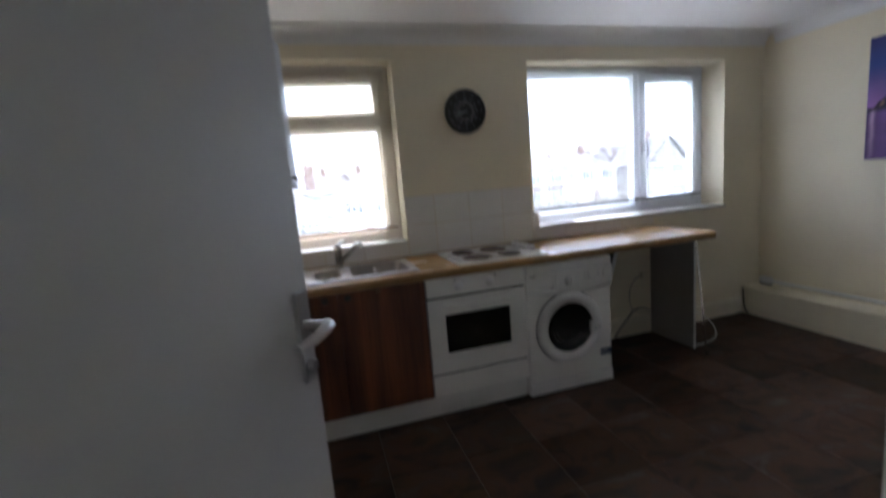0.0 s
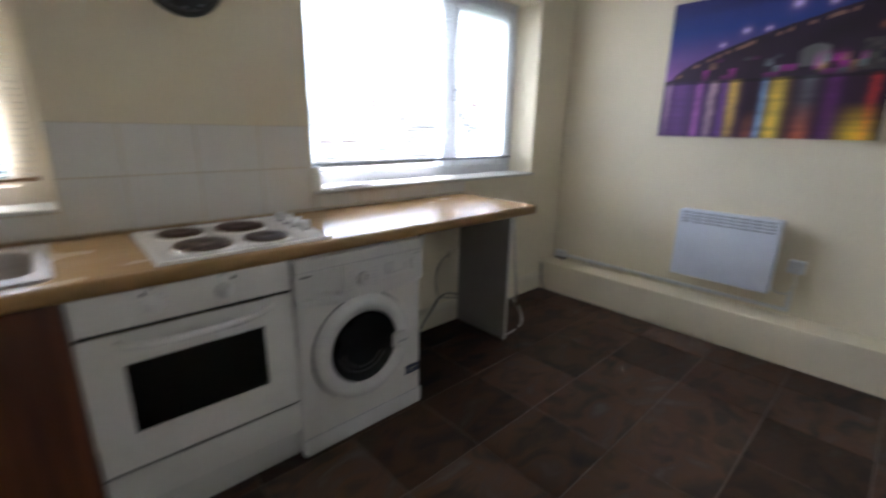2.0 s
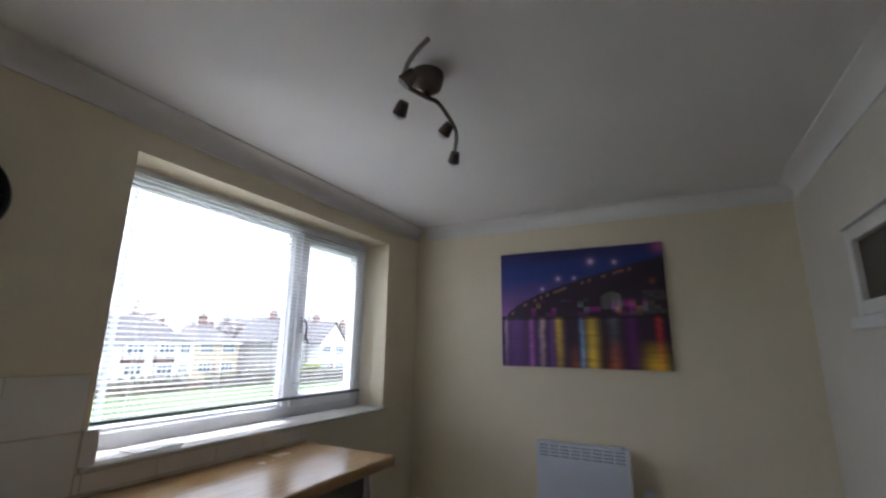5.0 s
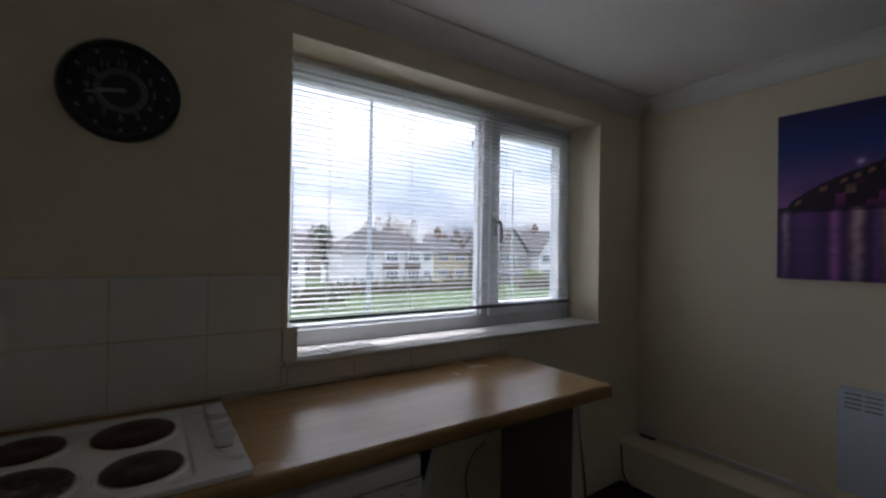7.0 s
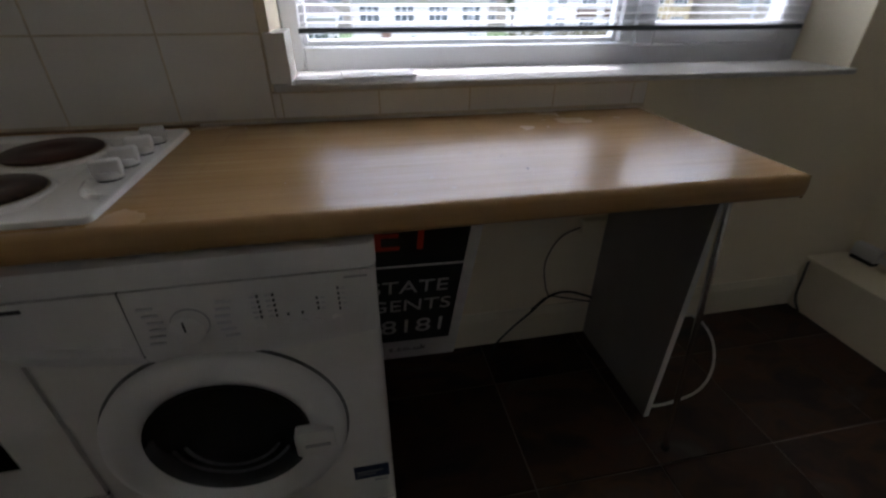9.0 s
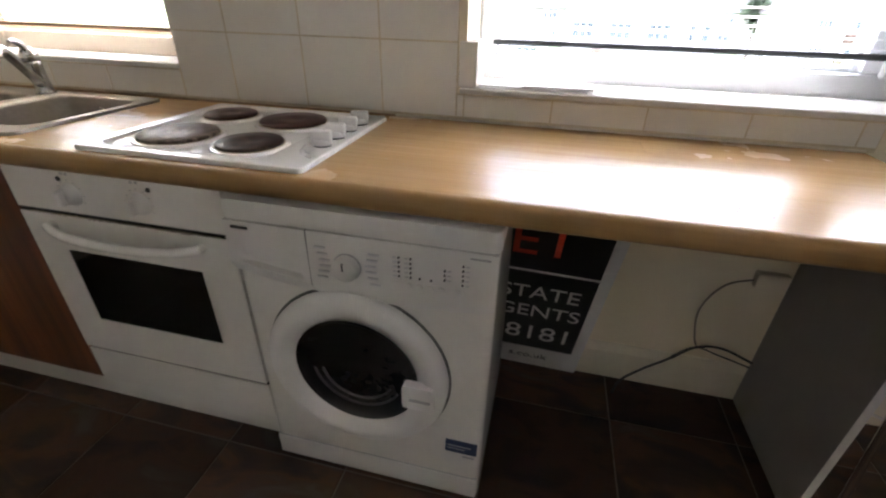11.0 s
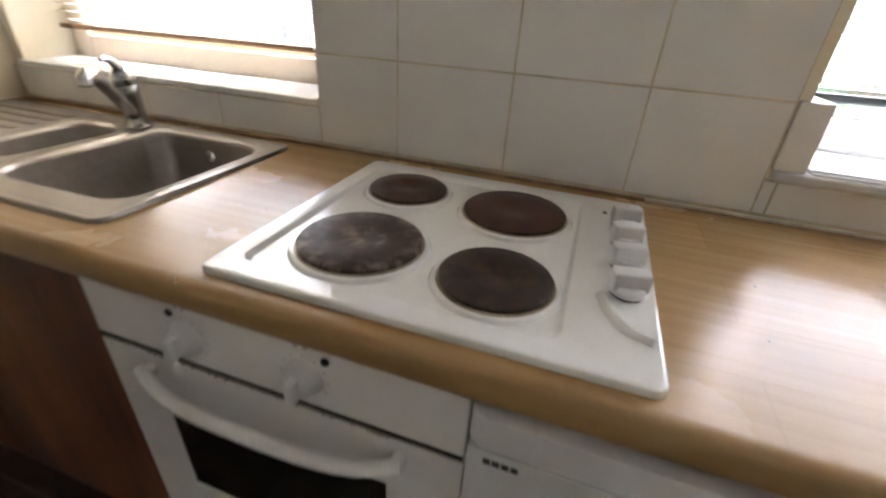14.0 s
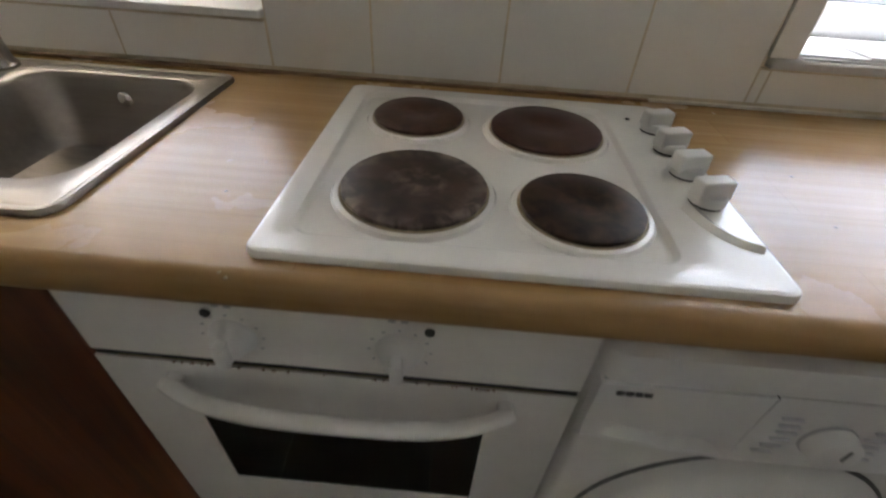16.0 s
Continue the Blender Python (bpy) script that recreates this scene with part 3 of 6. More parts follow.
solid("wall_east", boxes((XR, XR + 0.12, YV - 0.1, YW, -0.05, CEIL + 0.05)), M_WALL, "cream painted plaster wall with picture and heater", "wall", kind="structure")
BL = (2.20, 3.00, 1.625, 1.885)    # borrowed light: opening
solid("wall_south", boxes(
    (0.90, BL[0] - 0.06, YV - 0.1, YV, -0.05, CEIL + 0.05), (BL[1] + 0.06, XR, YV - 0.1, YV, -0.05, CEIL + 0.05),
    (BL[0] - 0.06, BL[1] + 0.06, YV - 0.1, YV, -0.05, BL[2] - 0.05), (BL[0] - 0.06, BL[1] + 0.06, YV - 0.1, YV, BL[3] + 0.06, CEIL + 0.05)),
    M_WALL_PALE, "pale painted plaster wall with a high inner window", "wall", kind="structure")
DX0, DX1, DTOP = -0.45, 0.36, 2.04  # doorway
solid("wall_doorway", boxes((XL - 0.12, DX0 - 0.03, YD - 0.1, YD, -0.05, CEIL + 0.05), (DX1 + 0.03, 0.90, YD - 0.1, YD, -0.05, CEIL + 0.05),
      (DX0 - 0.03, DX1 + 0.03, YD - 0.1, YD, DTOP + 0.03, CEIL + 0.05), (0.898, 0.998, YD, YV - 0.1, -0.05, CEIL + 0.05)),
      M_WALL_PALE, "pale painted plaster wall round the doorway", "wall", kind="structure")
solid("ceiling", boxes((XL - 0.12, XR + 0.12, YD - 0.1, YO, CEIL, CEIL + 0.12)), M_CEIL, "white painted plaster ceiling", "ceiling", kind="structure")
# hallway behind the doorway
solid("wall_hall", boxes((-1.0, -0.9, -1.5, YD - 0.1, -0.05, 2.45), (1.0, 1.1, -1.5, YD - 0.1, -0.05, 2.45), (-1.0, 1.1, -1.6, -1.5, -0.05, 2.45)), M_WALL_PALE,
      "pale painted hallway walls behind the doorway", "wall", kind="structure")
solid("floor_hall", boxes((-1.0, 1.1, -1.6, YD - 0.1, -0.10, -0.004)), M_SLATE, "dark hallway floor", "floor", kind="structure")
solid("ceiling_hall", boxes((-1.0, 1.1, -1.6, YD - 0.1, 2.40, 2.5)), M_CEIL, "white hallway ceiling", "ceiling", kind="structure")


def cove(run, a0, a1, sign, wall):
    """A coved cornice 0.09 m deep along a wall; run: the axis it follows."""
    prof = [(0, 0), (0, -0.095), (0.008, -0.095)]
    for k in range(7):
        t = radians(90 * k / 6)
        prof.append((0.086 - 0.078 * math.cos(t), -0.090 + 0.080 * math.sin(t)))
    prof += [(0.092, -0.010), (0.092, 0)]
    return prism(bmesh.new(), [(wall + sign * p, CEIL + q) for p, q in prof], a0, a1, axis=run)


solid("trim_cornice_north", cove("x", XL, XR, -1, YW), M_CEIL, "white coved plaster cornice", "cornice", kind="structure", smooth=True)
bm = cove("y", YV, YW - 0.092, -1, XR)
solid("trim_cornice_east", bm, M_CEIL, "white coved plaster cornice", "cornice", kind="structure", smooth=True)
solid("trim_cornice_west", cove("y", YD, YW - 0.092, 1, XL), M_CEIL, "white coved plaster cornice", "cornice", kind="structure", smooth=True)
solid("trim_cornice_south", cove("x", 0.998, XR - 0.092, 1, YV), M_CEIL, "white coved plaster cornice", "cornice", kind="structure", smooth=True)


def skirting(name, run, a0, a1, wall, sign, h=0.12, material=M_SKIRT):
    prof = [(0, 0), (0.018, 0), (0.018, h - 0.03), (0.012, h - 0.015), (0.007, h), (0, h)]
    solid(name, prism(bmesh.new(), [(wall + sign * p, q) for p, q in prof], a0, a1, axis=run), material, "painted skirting board with a moulded top edge", "skirting board", kind="structure")


skirting("baseboard_north", "x", 1.12, 3.549, YW, -1, 0.15)
skirting("baseboard_west", "y", YD + 0.02, 2.30, XL, 1)
skirting("baseboard_south", "x", 1.0, 3.549, YV, 1, 0.11, M_GLOSSWHITE)
BOXX = 3.55
solid("trim_pipe_boxing", boxes((BOXX, XR, YV, YW, 0, 0.245), bevel=0.004), M_WALL, "cream painted low pipe boxing along the wall", "pipe boxing", kind="structure")
solid("trim_boxing_joint", boxes((BOXX - 0.002, BOXX, 0.72, 0.724, 0.0, 0.24)), M_GROUT, "thin joint in the pipe boxing", "joint", kind="structure")

# ---- doorway ----
door_1 = thing("door_1", (DX0, YD, 0), "white painted flush door standing open", "door", kind="structure")
ang = math.atan2(0.90 - YD, -0.068 - DX0)
leaf_pose = Matrix.Translation((DX0, YD, 0)) @ Matrix.Rotation(ang, 4, "Z")
DW = 0.80


def leaf(name, bm, material, parent, label="", smooth=False):
    bmesh.ops.transform(bm, matrix=leaf_pose, verts=bm.verts)
    return part(name, bm, material, parent, label, smooth)


leaf("door_leaf", boxes((0, DW, 0, 0.040, 0.006, DTOP), bevel=0.002, seg=1), M_DOORPAINT, door_1)
handle = leaf("door_handle", prism(bmesh.new(), [(x, z) for x, z in rounded(DW - 0.060, DW - 0.020, 1.020, 1.205, 0.008)], -0.008, 0.0, axis="y"), M_SATIN, door_1, "satin aluminium lever handle on a back plate")
bm = tube(bmesh.new(), [(DW - 0.040, 0.0, 1.135), (DW - 0.040, -0.056, 1.135)], 0.011, 12)
lever = [(DW - 0.034, -0.056, 1.136), (DW - 0.064, -0.060, 1.134), (DW - 0.099, -0.056, 1.128), (DW - 0.134, -0.044, 1.122)]
tube(bm, curve_points(lever), 0.0125, 12, 0.75)
leaf("lever", bm, M_SATIN, handle, smooth=True)
leaf("turn_snib", lathe(bmesh.new(), [(0, 0.014), (0.011, 0.012), (0.012, 0)], Matrix.Translation((DW - 0.040, -0.008, 1.055)) @ Matrix.Rotation(radians(90), 4, "X"), 14), M_SATIN, handle, smooth=True)
for k in (0.2, 1.0, 1.8):
    leaf("hinge", tube(bmesh.new(), [(-0.004, 0.0, k), (-0.004, 0.0, k + 0.09)], 0.006, 8), M_SATIN, door_1)
part("door_frame", boxes((DX0 - 0.03, DX0 - 0.002, YD - 0.104, YD + 0.006, 0, DTOP + 0.03), (DX1 + 0.002, DX1 + 0.03, YD - 0.104, YD + 0.006, 0, DTOP + 0.03),
     (DX0 - 0.002, DX1 + 0.002, YD - 0.104, YD + 0.006, DTOP + 0.004, DTOP + 0.03)), M_GLOSSWHITE, door_1)


# ---- windows ----
def pane(name, x0, x1, y, z0, z1, parent):
    ob = part(name, boxes((x0, x1, y - 0.003, y + 0.003, z0, z1)), M_GLASS, parent)
    ob.visible_shadow = False
    return ob


def framing(x0, x1, z0, z1, w, y0, y1, bevel=0.006):
    return boxes((x0, x0 + w, y0, y1, z0, z1), (x1 - w, x1, y0, y1, z0, z1), (x0 + w - 0.001, x1 - w + 0.001, y0 + 0.0006, y1, z0, z0 + w), (x0 + w - 0.001, x1 - w + 0.001, y0 + 0.0006, y1, z1 - w, z1), bevel=bevel, seg=1)


FY0, FY1 = 3.10, 3.17
window_2 = thing("window_2", (RW[0], FY0, RW[2]), "white plastic window with a fixed pane and a side casement", "window", kind="structure")
part("window_frame", boxes((RW[0], RW[0] + 0.055, FY0, FY1, RW[2], RW[3]), (RW[1] - 0.055, RW[1], FY0, FY1, RW[2], RW[3]), (RW[0] + 0.055, RW[1] - 0.055, FY0, FY1, RW[2], RW[2] + 0.085),
     (RW[0] + 0.055, RW[1] - 0.055, FY0, FY1, RW[3] - 0.055, RW[3]), (2.60, 2.66, FY0, FY1, RW[2] + 0.085, RW[3] - 0.055), bevel=0.005, seg=1), M_UPVC, window_2)
part("glazing_bead", framing(RW[0] + 0.055, 2.60, RW[2] + 0.085, RW[3] - 0.055, 0.016, FY0 + 0.018, FY1 - 0.01, 0.003), M_UPVC, window_2)
pane("pane", RW[0] + 0.07, 2.59, FY0 + 0.04, RW[2] + 0.10, RW[3] - 0.07, window_2)
casement = part("casement", framing(2.648, RW[1] - 0.052, RW[2] + 0.074, RW[3] - 0.048, 0.072, FY0 - 0.014, FY1 - 0.012), M_UPVC, window_2)
pane("pane", 2.70, RW[1] - 0.10, FY0 + 0.03, RW[2] + 0.125, RW[3] - 0.095, casement)
bm = boxes((2.672, 2.692, FY0 - 0.026, FY0 - 0.012, 1.50, 1.60), bevel=0.003)
tube(bm, curve_points([(2.682, FY0 - 0.03, 1.57), (2.684, FY0 - 0.055, 1.575), (2.69, FY0 - 0.062, 1.53), (2.69, FY0 - 0.056, 1.46)]), 0.008, 8)
part("window_handle", bm, M_GREYPLASTIC, casement, "grey espagnolette handle", smooth=True)
for x, z in ((2.55, 1.98), (3.18, 1.93)):
    part("pane_sticker", boxes((x, x + 0.012, FY0 + 0.034, FY0 + 0.0365, z, z + 0.045)), M_PRINTGREY, window_2, "small grey label stuck on the glass")
bm = bmesh.new()
box(bm, RW[0] - 0.012, RW[1] + 0.012, YW - 0.022, FY0, RW[2], RW[2] + 0.018, bevel=0.005)
part("window_sill", bm, M_SILL, window_2, "off-white painted sill board")
part("reveal_lining", boxes((RW[0] - 0.018, RW[0] + 0.035, YW - 0.012, YW + 0.13, RW[2] + 0.018, 1.125), bevel=0.003), M_TILE, window_2, "tiled return at the foot of the reveal")

window_1 = thing("window_1", (LW[0], 3.04, LW[2]), "cream framed window with a top light over a large pane", "window", kind="structure")
GY0, GY1 = 3.045, 3.11
part("window_frame", boxes((LW[0], LW[0] + 0.075, GY0, GY1, LW[2], LW[3]), (LW[1] - 0.090, LW[1], GY0, GY1, LW[2], LW[3]), (LW[0] + 0.075, LW[1] - 0.075, GY0, GY1, LW[2], LW[2] + 0.085),
     (LW[0] + 0.075, LW[1] - 0.075, GY0, GY1, LW[3] - 0.075, LW[3]), (LW[0] + 0.075, LW[1] - 0.075, GY0, GY1, 1.80, 1.875), bevel=0.006, seg=1), M_CREAMFRAME, window_1)
part("glazing_bead", framing(LW[0] + 0.075, LW[1] - 0.088, LW[2] + 0.085, 1.80, 0.020, GY0 + 0.015, GY1 - 0.01, 0.003), M_CREAMFRAME, window_1)
pane("pane", LW[0] + 0.09, LW[1] - 0.09, GY0 + 0.04, LW[2] + 0.10, 1.785, window_1)
toplight = part("top_light", framing(LW[0] + 0.07, LW[1] - 0.07, 1.872, LW[3] - 0.07, 0.050, GY0 - 0.01, GY1 - 0.012), M_CREAMFRAME, window_1)
pane("pane", LW[0] + 0.10, LW[1] - 0.10, GY0 + 0.03, 1.90, LW[3] - 0.10, toplight)
part("window_sill", boxes((LW[0] + 0.002, LW[1] - 0.002, YW - 0.018, GY0, LW[2], LW[2] + 0.016), bevel=0.004), M_GLOSSWHITE, window_1, "white painted sill board")


def venetian(name, x0, x1, y, z0, z1, pitch, slat_mat, rail_mat, rail_h, label, cords):
    """A lowered venetian blind with open slats."""
    b = thing(name, ((x0 + x1) / 2, y, z0), label, "blind")
    part("headrail", boxes((x0, x1, y - 0.014, y + 0.014, z1 - 0.028, z1), bevel=0.003), slat_mat, b)
    part("bottom_rail", boxes((x0, x1, y - 0.012, y + 0.012, z0, z0 + rail_h), bevel=0.004), rail_mat, b, "dark bottom rail")
    bm = bmesh.new()
    prof = [(-0.0125, -0.0010), (-0.006, 0.0008), (0, 0.0014), (0.006, 0.0008), (0.0125, -0.0010)]
    tilt = radians(2)
    pts = [(math.cos(tilt) * p - math.sin(tilt) * q, math.sin(tilt) * p + math.cos(tilt) * q) for p, q in prof]
    loop = pts + [(p, q - 0.0006) for p, q in pts[::-1]]
    prism(bm, [(y + p, q) for p, q in loop], x0 + 0.004, x1 - 0.004, axis="x")
    me = mesh_of("slat", bm, slat_mat, False, ((x0 + x1) / 2, y, 0))
    z = z0 + rail_h + 0.012
    while z < z1 - 0.035:
        s = new("slat", me)
        s.parent = b
        s.location = (0, 0, z - z0)
        s.rotation_euler = (radians(random.uniform(-1.5, 1.5)), radians(random.uniform(-0.08, 0.08)), 0)
        z += pitch
    for c in cords:
        part("ladder_cord", boxes((c, c + 0.0015, y - 0.0140, y - 0.0128, z0 + rail_h, z1 - 0.02), (c, c + 0.0015, y + 0.0128, y + 0.0140, z0 + rail_h, z1 - 0.02)), M_CORD, b)
    return b


blind_r = venetian("venetian_blind", 1.565, 3.265, 3.055, 1.108, RW[3] - 0.004, 0.0225, M_BLIND, M_RAIL_DARK, 0.016, "white metal venetian blind lowered over the window", (1.72, 2.12, 2.72, 3.12))
venetian("venetian_blind", LW[0] + 0.02, LW[1] - 0.03, 3.015, 1.105, LW[3] - 0.004, 0.0225, M_BLIND_CREAM, M_RAIL_BROWN, 0.014, "cream venetian blind with a brown bottom rail", (-0.36, 0.0, 0.36))
# papers on the sill
sheaf = thing("paper_sheet", (1.68, 2.96, RW[2] + 0.018), "loose white papers lying on the window sill", "paper")
for cx, cy, hw, hd, lift, turn_deg in ((1.708, 2.932, 0.152, 0.064, 0.0182, 1.0), (1.660, 2.928, 0.105, 0.056, 0.0226, -2), (1.775, 2.936, 0.100, 0.058, 0.0266, 4)):
    bm = boxes((-hw, hw, -hd, hd, 0, 0.004))
    bmesh.ops.transform(bm, matrix=Matrix.Translation((cx, cy, RW[2] + lift)) @ Matrix.Rotation(radians(turn_deg), 4, "Z"), verts=bm.verts)
    part("sheet", bm, M_PAPER, sheaf)

# borrowed light over the south wall
window_3 = thing("window_3", ((BL[0] + BL[1]) / 2, YV, BL[2]), "white framed high inner window with dim glass", "window", kind="structure")
part("window_frame", framing(BL[0] - 0.06, BL[1] + 0.06, BL[2] - 0.05, BL[3] + 0.06, 0.06, YV - 0.06, YV + 0.012, 0.004), M_GLOSSWHITE, window_3)
part("pane", boxes((BL[0] - 0.002, BL[1] + 0.002, YV - 0.022, YV - 0.014, BL[2] - 0.002, BL[3] + 0.002)), M_DARKGLASS, window_3, "dim obscured glass")
part("window_sill", boxes((BL[0] - 0.10, BL[1] + 0.10, YV, YV + 0.032, BL[2] - 0.104, BL[2] - 0.054), bevel=0.006), M_GLOSSWHITE, window_3, "white moulded ledge")
part("head_trim", boxes((BL[0] - 0.08, BL[1] + 0.075, YV, YV + 0.020, BL[3] + 0.064, BL[3] + 0.080), bevel=0.004), M_GLOSSWHITE, window_3)

# ---- base units ----
UB = 0.143                      # underside of the units
sink_unit = thing("sink_cabinet", (-0.03, FRONT, UB), "walnut-brown double door base cabinet under the sink", "cabinet")
part("body", boxes((XL + 0.008, XL + 0.026, FRONT + 0.019, 2.86, UB, 0.853), (0.463, 0.481, FRONT + 0.019, 2.86, UB, 0.853), (XL + 0.026, 0.463, FRONT + 0.019, 2.86, UB, UB + 0.018), (XL + 0.026, 0.463, 2.842, 2.86, UB + 0.018, 0.70)), M_CARCASS, sink_unit, "dark brown carcass")
for x0, x1, kx in ((XL + 0.012, -0.001, -0.068), (0.001, 0.482, 0.052)):
    d = part("cabinet_door", boxes((x0, x1, FRONT, FRONT + 0.018, UB, 0.852), bevel=0.0015, seg=1), M_DOORWOOD, sink_unit)
    part("knob", lathe(bmesh.new(), [(0, 0.026), (0.011, 0.024), (0.0145, 0.018), (0.011, 0.011), (0.006, 0.007), (0.010, 0.004), (0.019, 0.002), (0.020, 0)], Matrix.Translation((kx, FRONT, 0.822)) @ Matrix.Rotation(radians(90), 4, "X"), 16), M_KNOB, d, "black iron knob", smooth=True)
part("scuff", boxes((0.205, 0.235, FRONT - 0.0006, FRONT + 0.001, 0.832, 0.838)), M_BRASSRING, d, "pale scuff on the door")
solid("baseboard_plinth", boxes((XL + 0.002, 1.105, FRONT + 0.050, FRONT + 0.068, 0, UB - 0.003)), M_WHITEBOARD, "white plinth board under the base units", "plinth", kind="structure")

# oven
oven = thing("built_in_oven", (0.79, FRONT, UB), "white built-in electric oven with a black glass window", "oven")
OX0, OX1 = 0.488, 1.103
part("body", boxes((OX0 + 0.003, OX1 - 0.003, FRONT + 0.024, 2.84, UB, 0.852)), M_GREYPLASTIC, oven, "grey metal casing")
panel = part("control_panel", boxes((OX0, OX1, FRONT - 0.004, FRONT + 0.020, 0.745, 0.854), bevel=0.003), M_ENAMEL, oven)
for kx in (0.684, 0.880):
    m = Matrix.Translation((kx, FRONT - 0.004, 0.797)) @ Matrix.Rotation(radians(90), 4, "X")
    bm = lathe(bmesh.new(), [(0, 0.024), (0.014, 0.023), (0.0200, 0.018), (0.022, 0.010), (0.027, 0.005), (0.029, 0)], m, 28)
    knob = part("knob", bm, M_PLASTIC, panel, smooth=True)
    part("grip", boxes((kx - 0.0075, kx + 0.0075, FRONT - 0.041, FRONT - 0.020, 0.778, 0.815), bevel=0.005), M_PLASTIC, knob, smooth=True)
    bm = bmesh.new()
    for k in range(9):
        a = radians(-120 + 30 * k)
        cx, cz = kx + 0.036 * math.sin(a), 0.797 + 0.036 * math.cos(a)
        box(bm, cx - 0.002, cx + 0.002, FRONT - 0.0048, FRONT - 0.0042, cz - 0.001, cz + 0.001)
    for k in (0, 1):
        box(bm, kx - 0.012 + 0.014 * k, kx - 0.004 + 0.014 * k, FRONT - 0.0048, FRONT - 0.0042, 0.846, 0.852)
    tagged(part("dial_scale", bm, M_PRINTGREY, panel), kind="stuff")
for kx in (0.662, 0.914):
    part("pilot_light", lathe(bmesh.new(), [(0, 0.004), (0.0055, 0.003), (0.006, 0)], Matrix.Translation((kx, FRONT - 0.004, 0.835)) @ Matrix.Rotation(radians(90), 4, "X"), 12), M_PRINTDARK, panel, "small dark pilot lamp")
# black strip near the front: the gap's shade is put into its colour
part("door_gap_shade", boxes((OX0 + 0.002, OX1 - 0.002, FRONT - 0.0005, FRONT + 0.024, 0.733, 0.7455)), M_DARK, oven, "black strip drawn as the shaded gap above the oven door")
part("vent_strip", boxes((OX0 + 0.03, OX1 - 0.03, FRONT - 0.0020, FRONT - 0.0005, 0.7340, 0.7355)), M_BRASSRING, oven, "rusty strip in the gap")
bm = bmesh.new()
rng = random.Random(5)
for k in range(30):
    x, w = rng.uniform(OX0 + 0.10, OX1 - 0.10), rng.uniform(0.001, 0.004)
    box(bm, x, x + w, FRONT - 0.0046, FRONT - 0.003, 0.7327 - rng.uniform(0, 0.0015), 0.7335)
tagged(part("rust", bm, M_RUST, oven, "brown rust specks on the top edge"), kind="stuff")
odoor = part("oven_door", sheet_with_holes((OX0, 0.590, 0.996, OX1), (0.282, 0.402, 0.632, 0.733), ((0.590, 0.996, 0.402, 0.632),), FRONT - 0.004, FRONT + 0.020, "y"), M_ENAMEL, oven)
part("window_glass", boxes((0.590, 0.996, FRONT - 0.002, FRONT + 0.018, 0.402, 0.632)), M_BLACKGLASS, odoor, "black glass window")
bm = bmesh.new()
run = []
for k in range(17):
    u = -1 + k / 8
    run.append((0.800 + 0.224 * u, FRONT - 0.046 + 0.030 * u * u * u * u, 0.690 + 0.014 * u * u))
tube(bm, run, 0.0115, 12)
for s in (-1, 1):
    tube(bm, [(0.800 + s * 0.216, FRONT + 0.0, 0.703), (0.800 + s * 0.216, FRONT - 0.022, 0.703)], 0.011, 12)
part("handle", bm, M_ENAMEL, odoor, "white bowed bar handle", smooth=True)
# shade between door and lower panel, painted as a black strip
part("lower_gap_shade", boxes((OX0 + 0.002, OX1 - 0.002, FRONT + 0.003, FRONT + 0.024, 0.264, 0.284)), M_DARK, oven, "black strip drawn as the shaded gap below the oven door")
part("lower_panel", boxes((OX0, OX1, FRONT - 0.002, FRONT + 0.016, UB, 0.270), bevel=0.002, seg=1), M_ENAMEL, oven)

# washing machine
WX0, WX1, WF = 1.107, 1.712, 2.272
wm = thing("washing_machine", (1.412, WF, 0), "white front-loading washing machine under the worktop", "washing machine")
part("body", prism(bmesh.new(), rounded(WX0, WX1, WF, 2.80, 0.022), 0.012, 0.800), M_ENAMEL, wm, smooth=True)
part("kick_panel", boxes((WX0 + 0.004, WX1 - 0.004, WF - 0.004, WF + 0.012, 0.014, 0.092), bevel=0.004), M_PLASTIC, wm)
part("kick_gap", boxes((WX0 + 0.006, WX1 - 0.006, WF - 0.0012, WF + 0.012, 0.092, 0.0945)), M_GREYPLASTIC, wm)
part("lid", prism(bmesh.new(), rounded(WX0 - 0.001, WX1 + 0.001, WF - 0.010, 2.81, 0.02), 0.803, 0.848, bevel=0.006), M_PLASTIC, wm, smooth=True)
part("lid_gap", boxes((WX0 + 0.006, WX1 - 0.006, WF - 0.006, WF + 0.012, 0.7995, 0.8035)), M_GREYPLASTIC, wm)


def fascia_foot(x):
    """The lower edge of the control panel: a long shallow arc, lowest right of the middle."""
    u = (x - 1.43) / 0.30
    return 0.648 + (0.030 if u < 0 else 0.026) * u * u


def panel_loft(xs, section):
    """A skin through one (y, z) section after another along x."""
    bm = bmesh.new()
    rings = [[bm.verts.new((x, y, z)) for y, z in section(x)] for x in xs]
    k = len(rings[0])
    for a, b in zip(rings, rings[1:]):
        for i in range(k):
            bm.faces.new((a[i], a[(i + 1) % k], b[(i + 1) % k], b[i]))
    bm.faces.new(rings[0][::-1])
    bm.faces.new(rings[-1])
    return bm


def fascia_section(x):
    z = fascia_foot(x)
    return [(WF + 0.006, z - 0.014), (WF - 0.0005, z - 0.014), (WF - 0.005, z - 0.006), (WF - 0.0095, z + 0.004), (WF - 0.0125, z + 0.016), (WF - 0.0128, z + 0.034), (WF - 0.012, 0.75), (WF - 0.010, 0.799), (WF + 0.006, 0.799)]


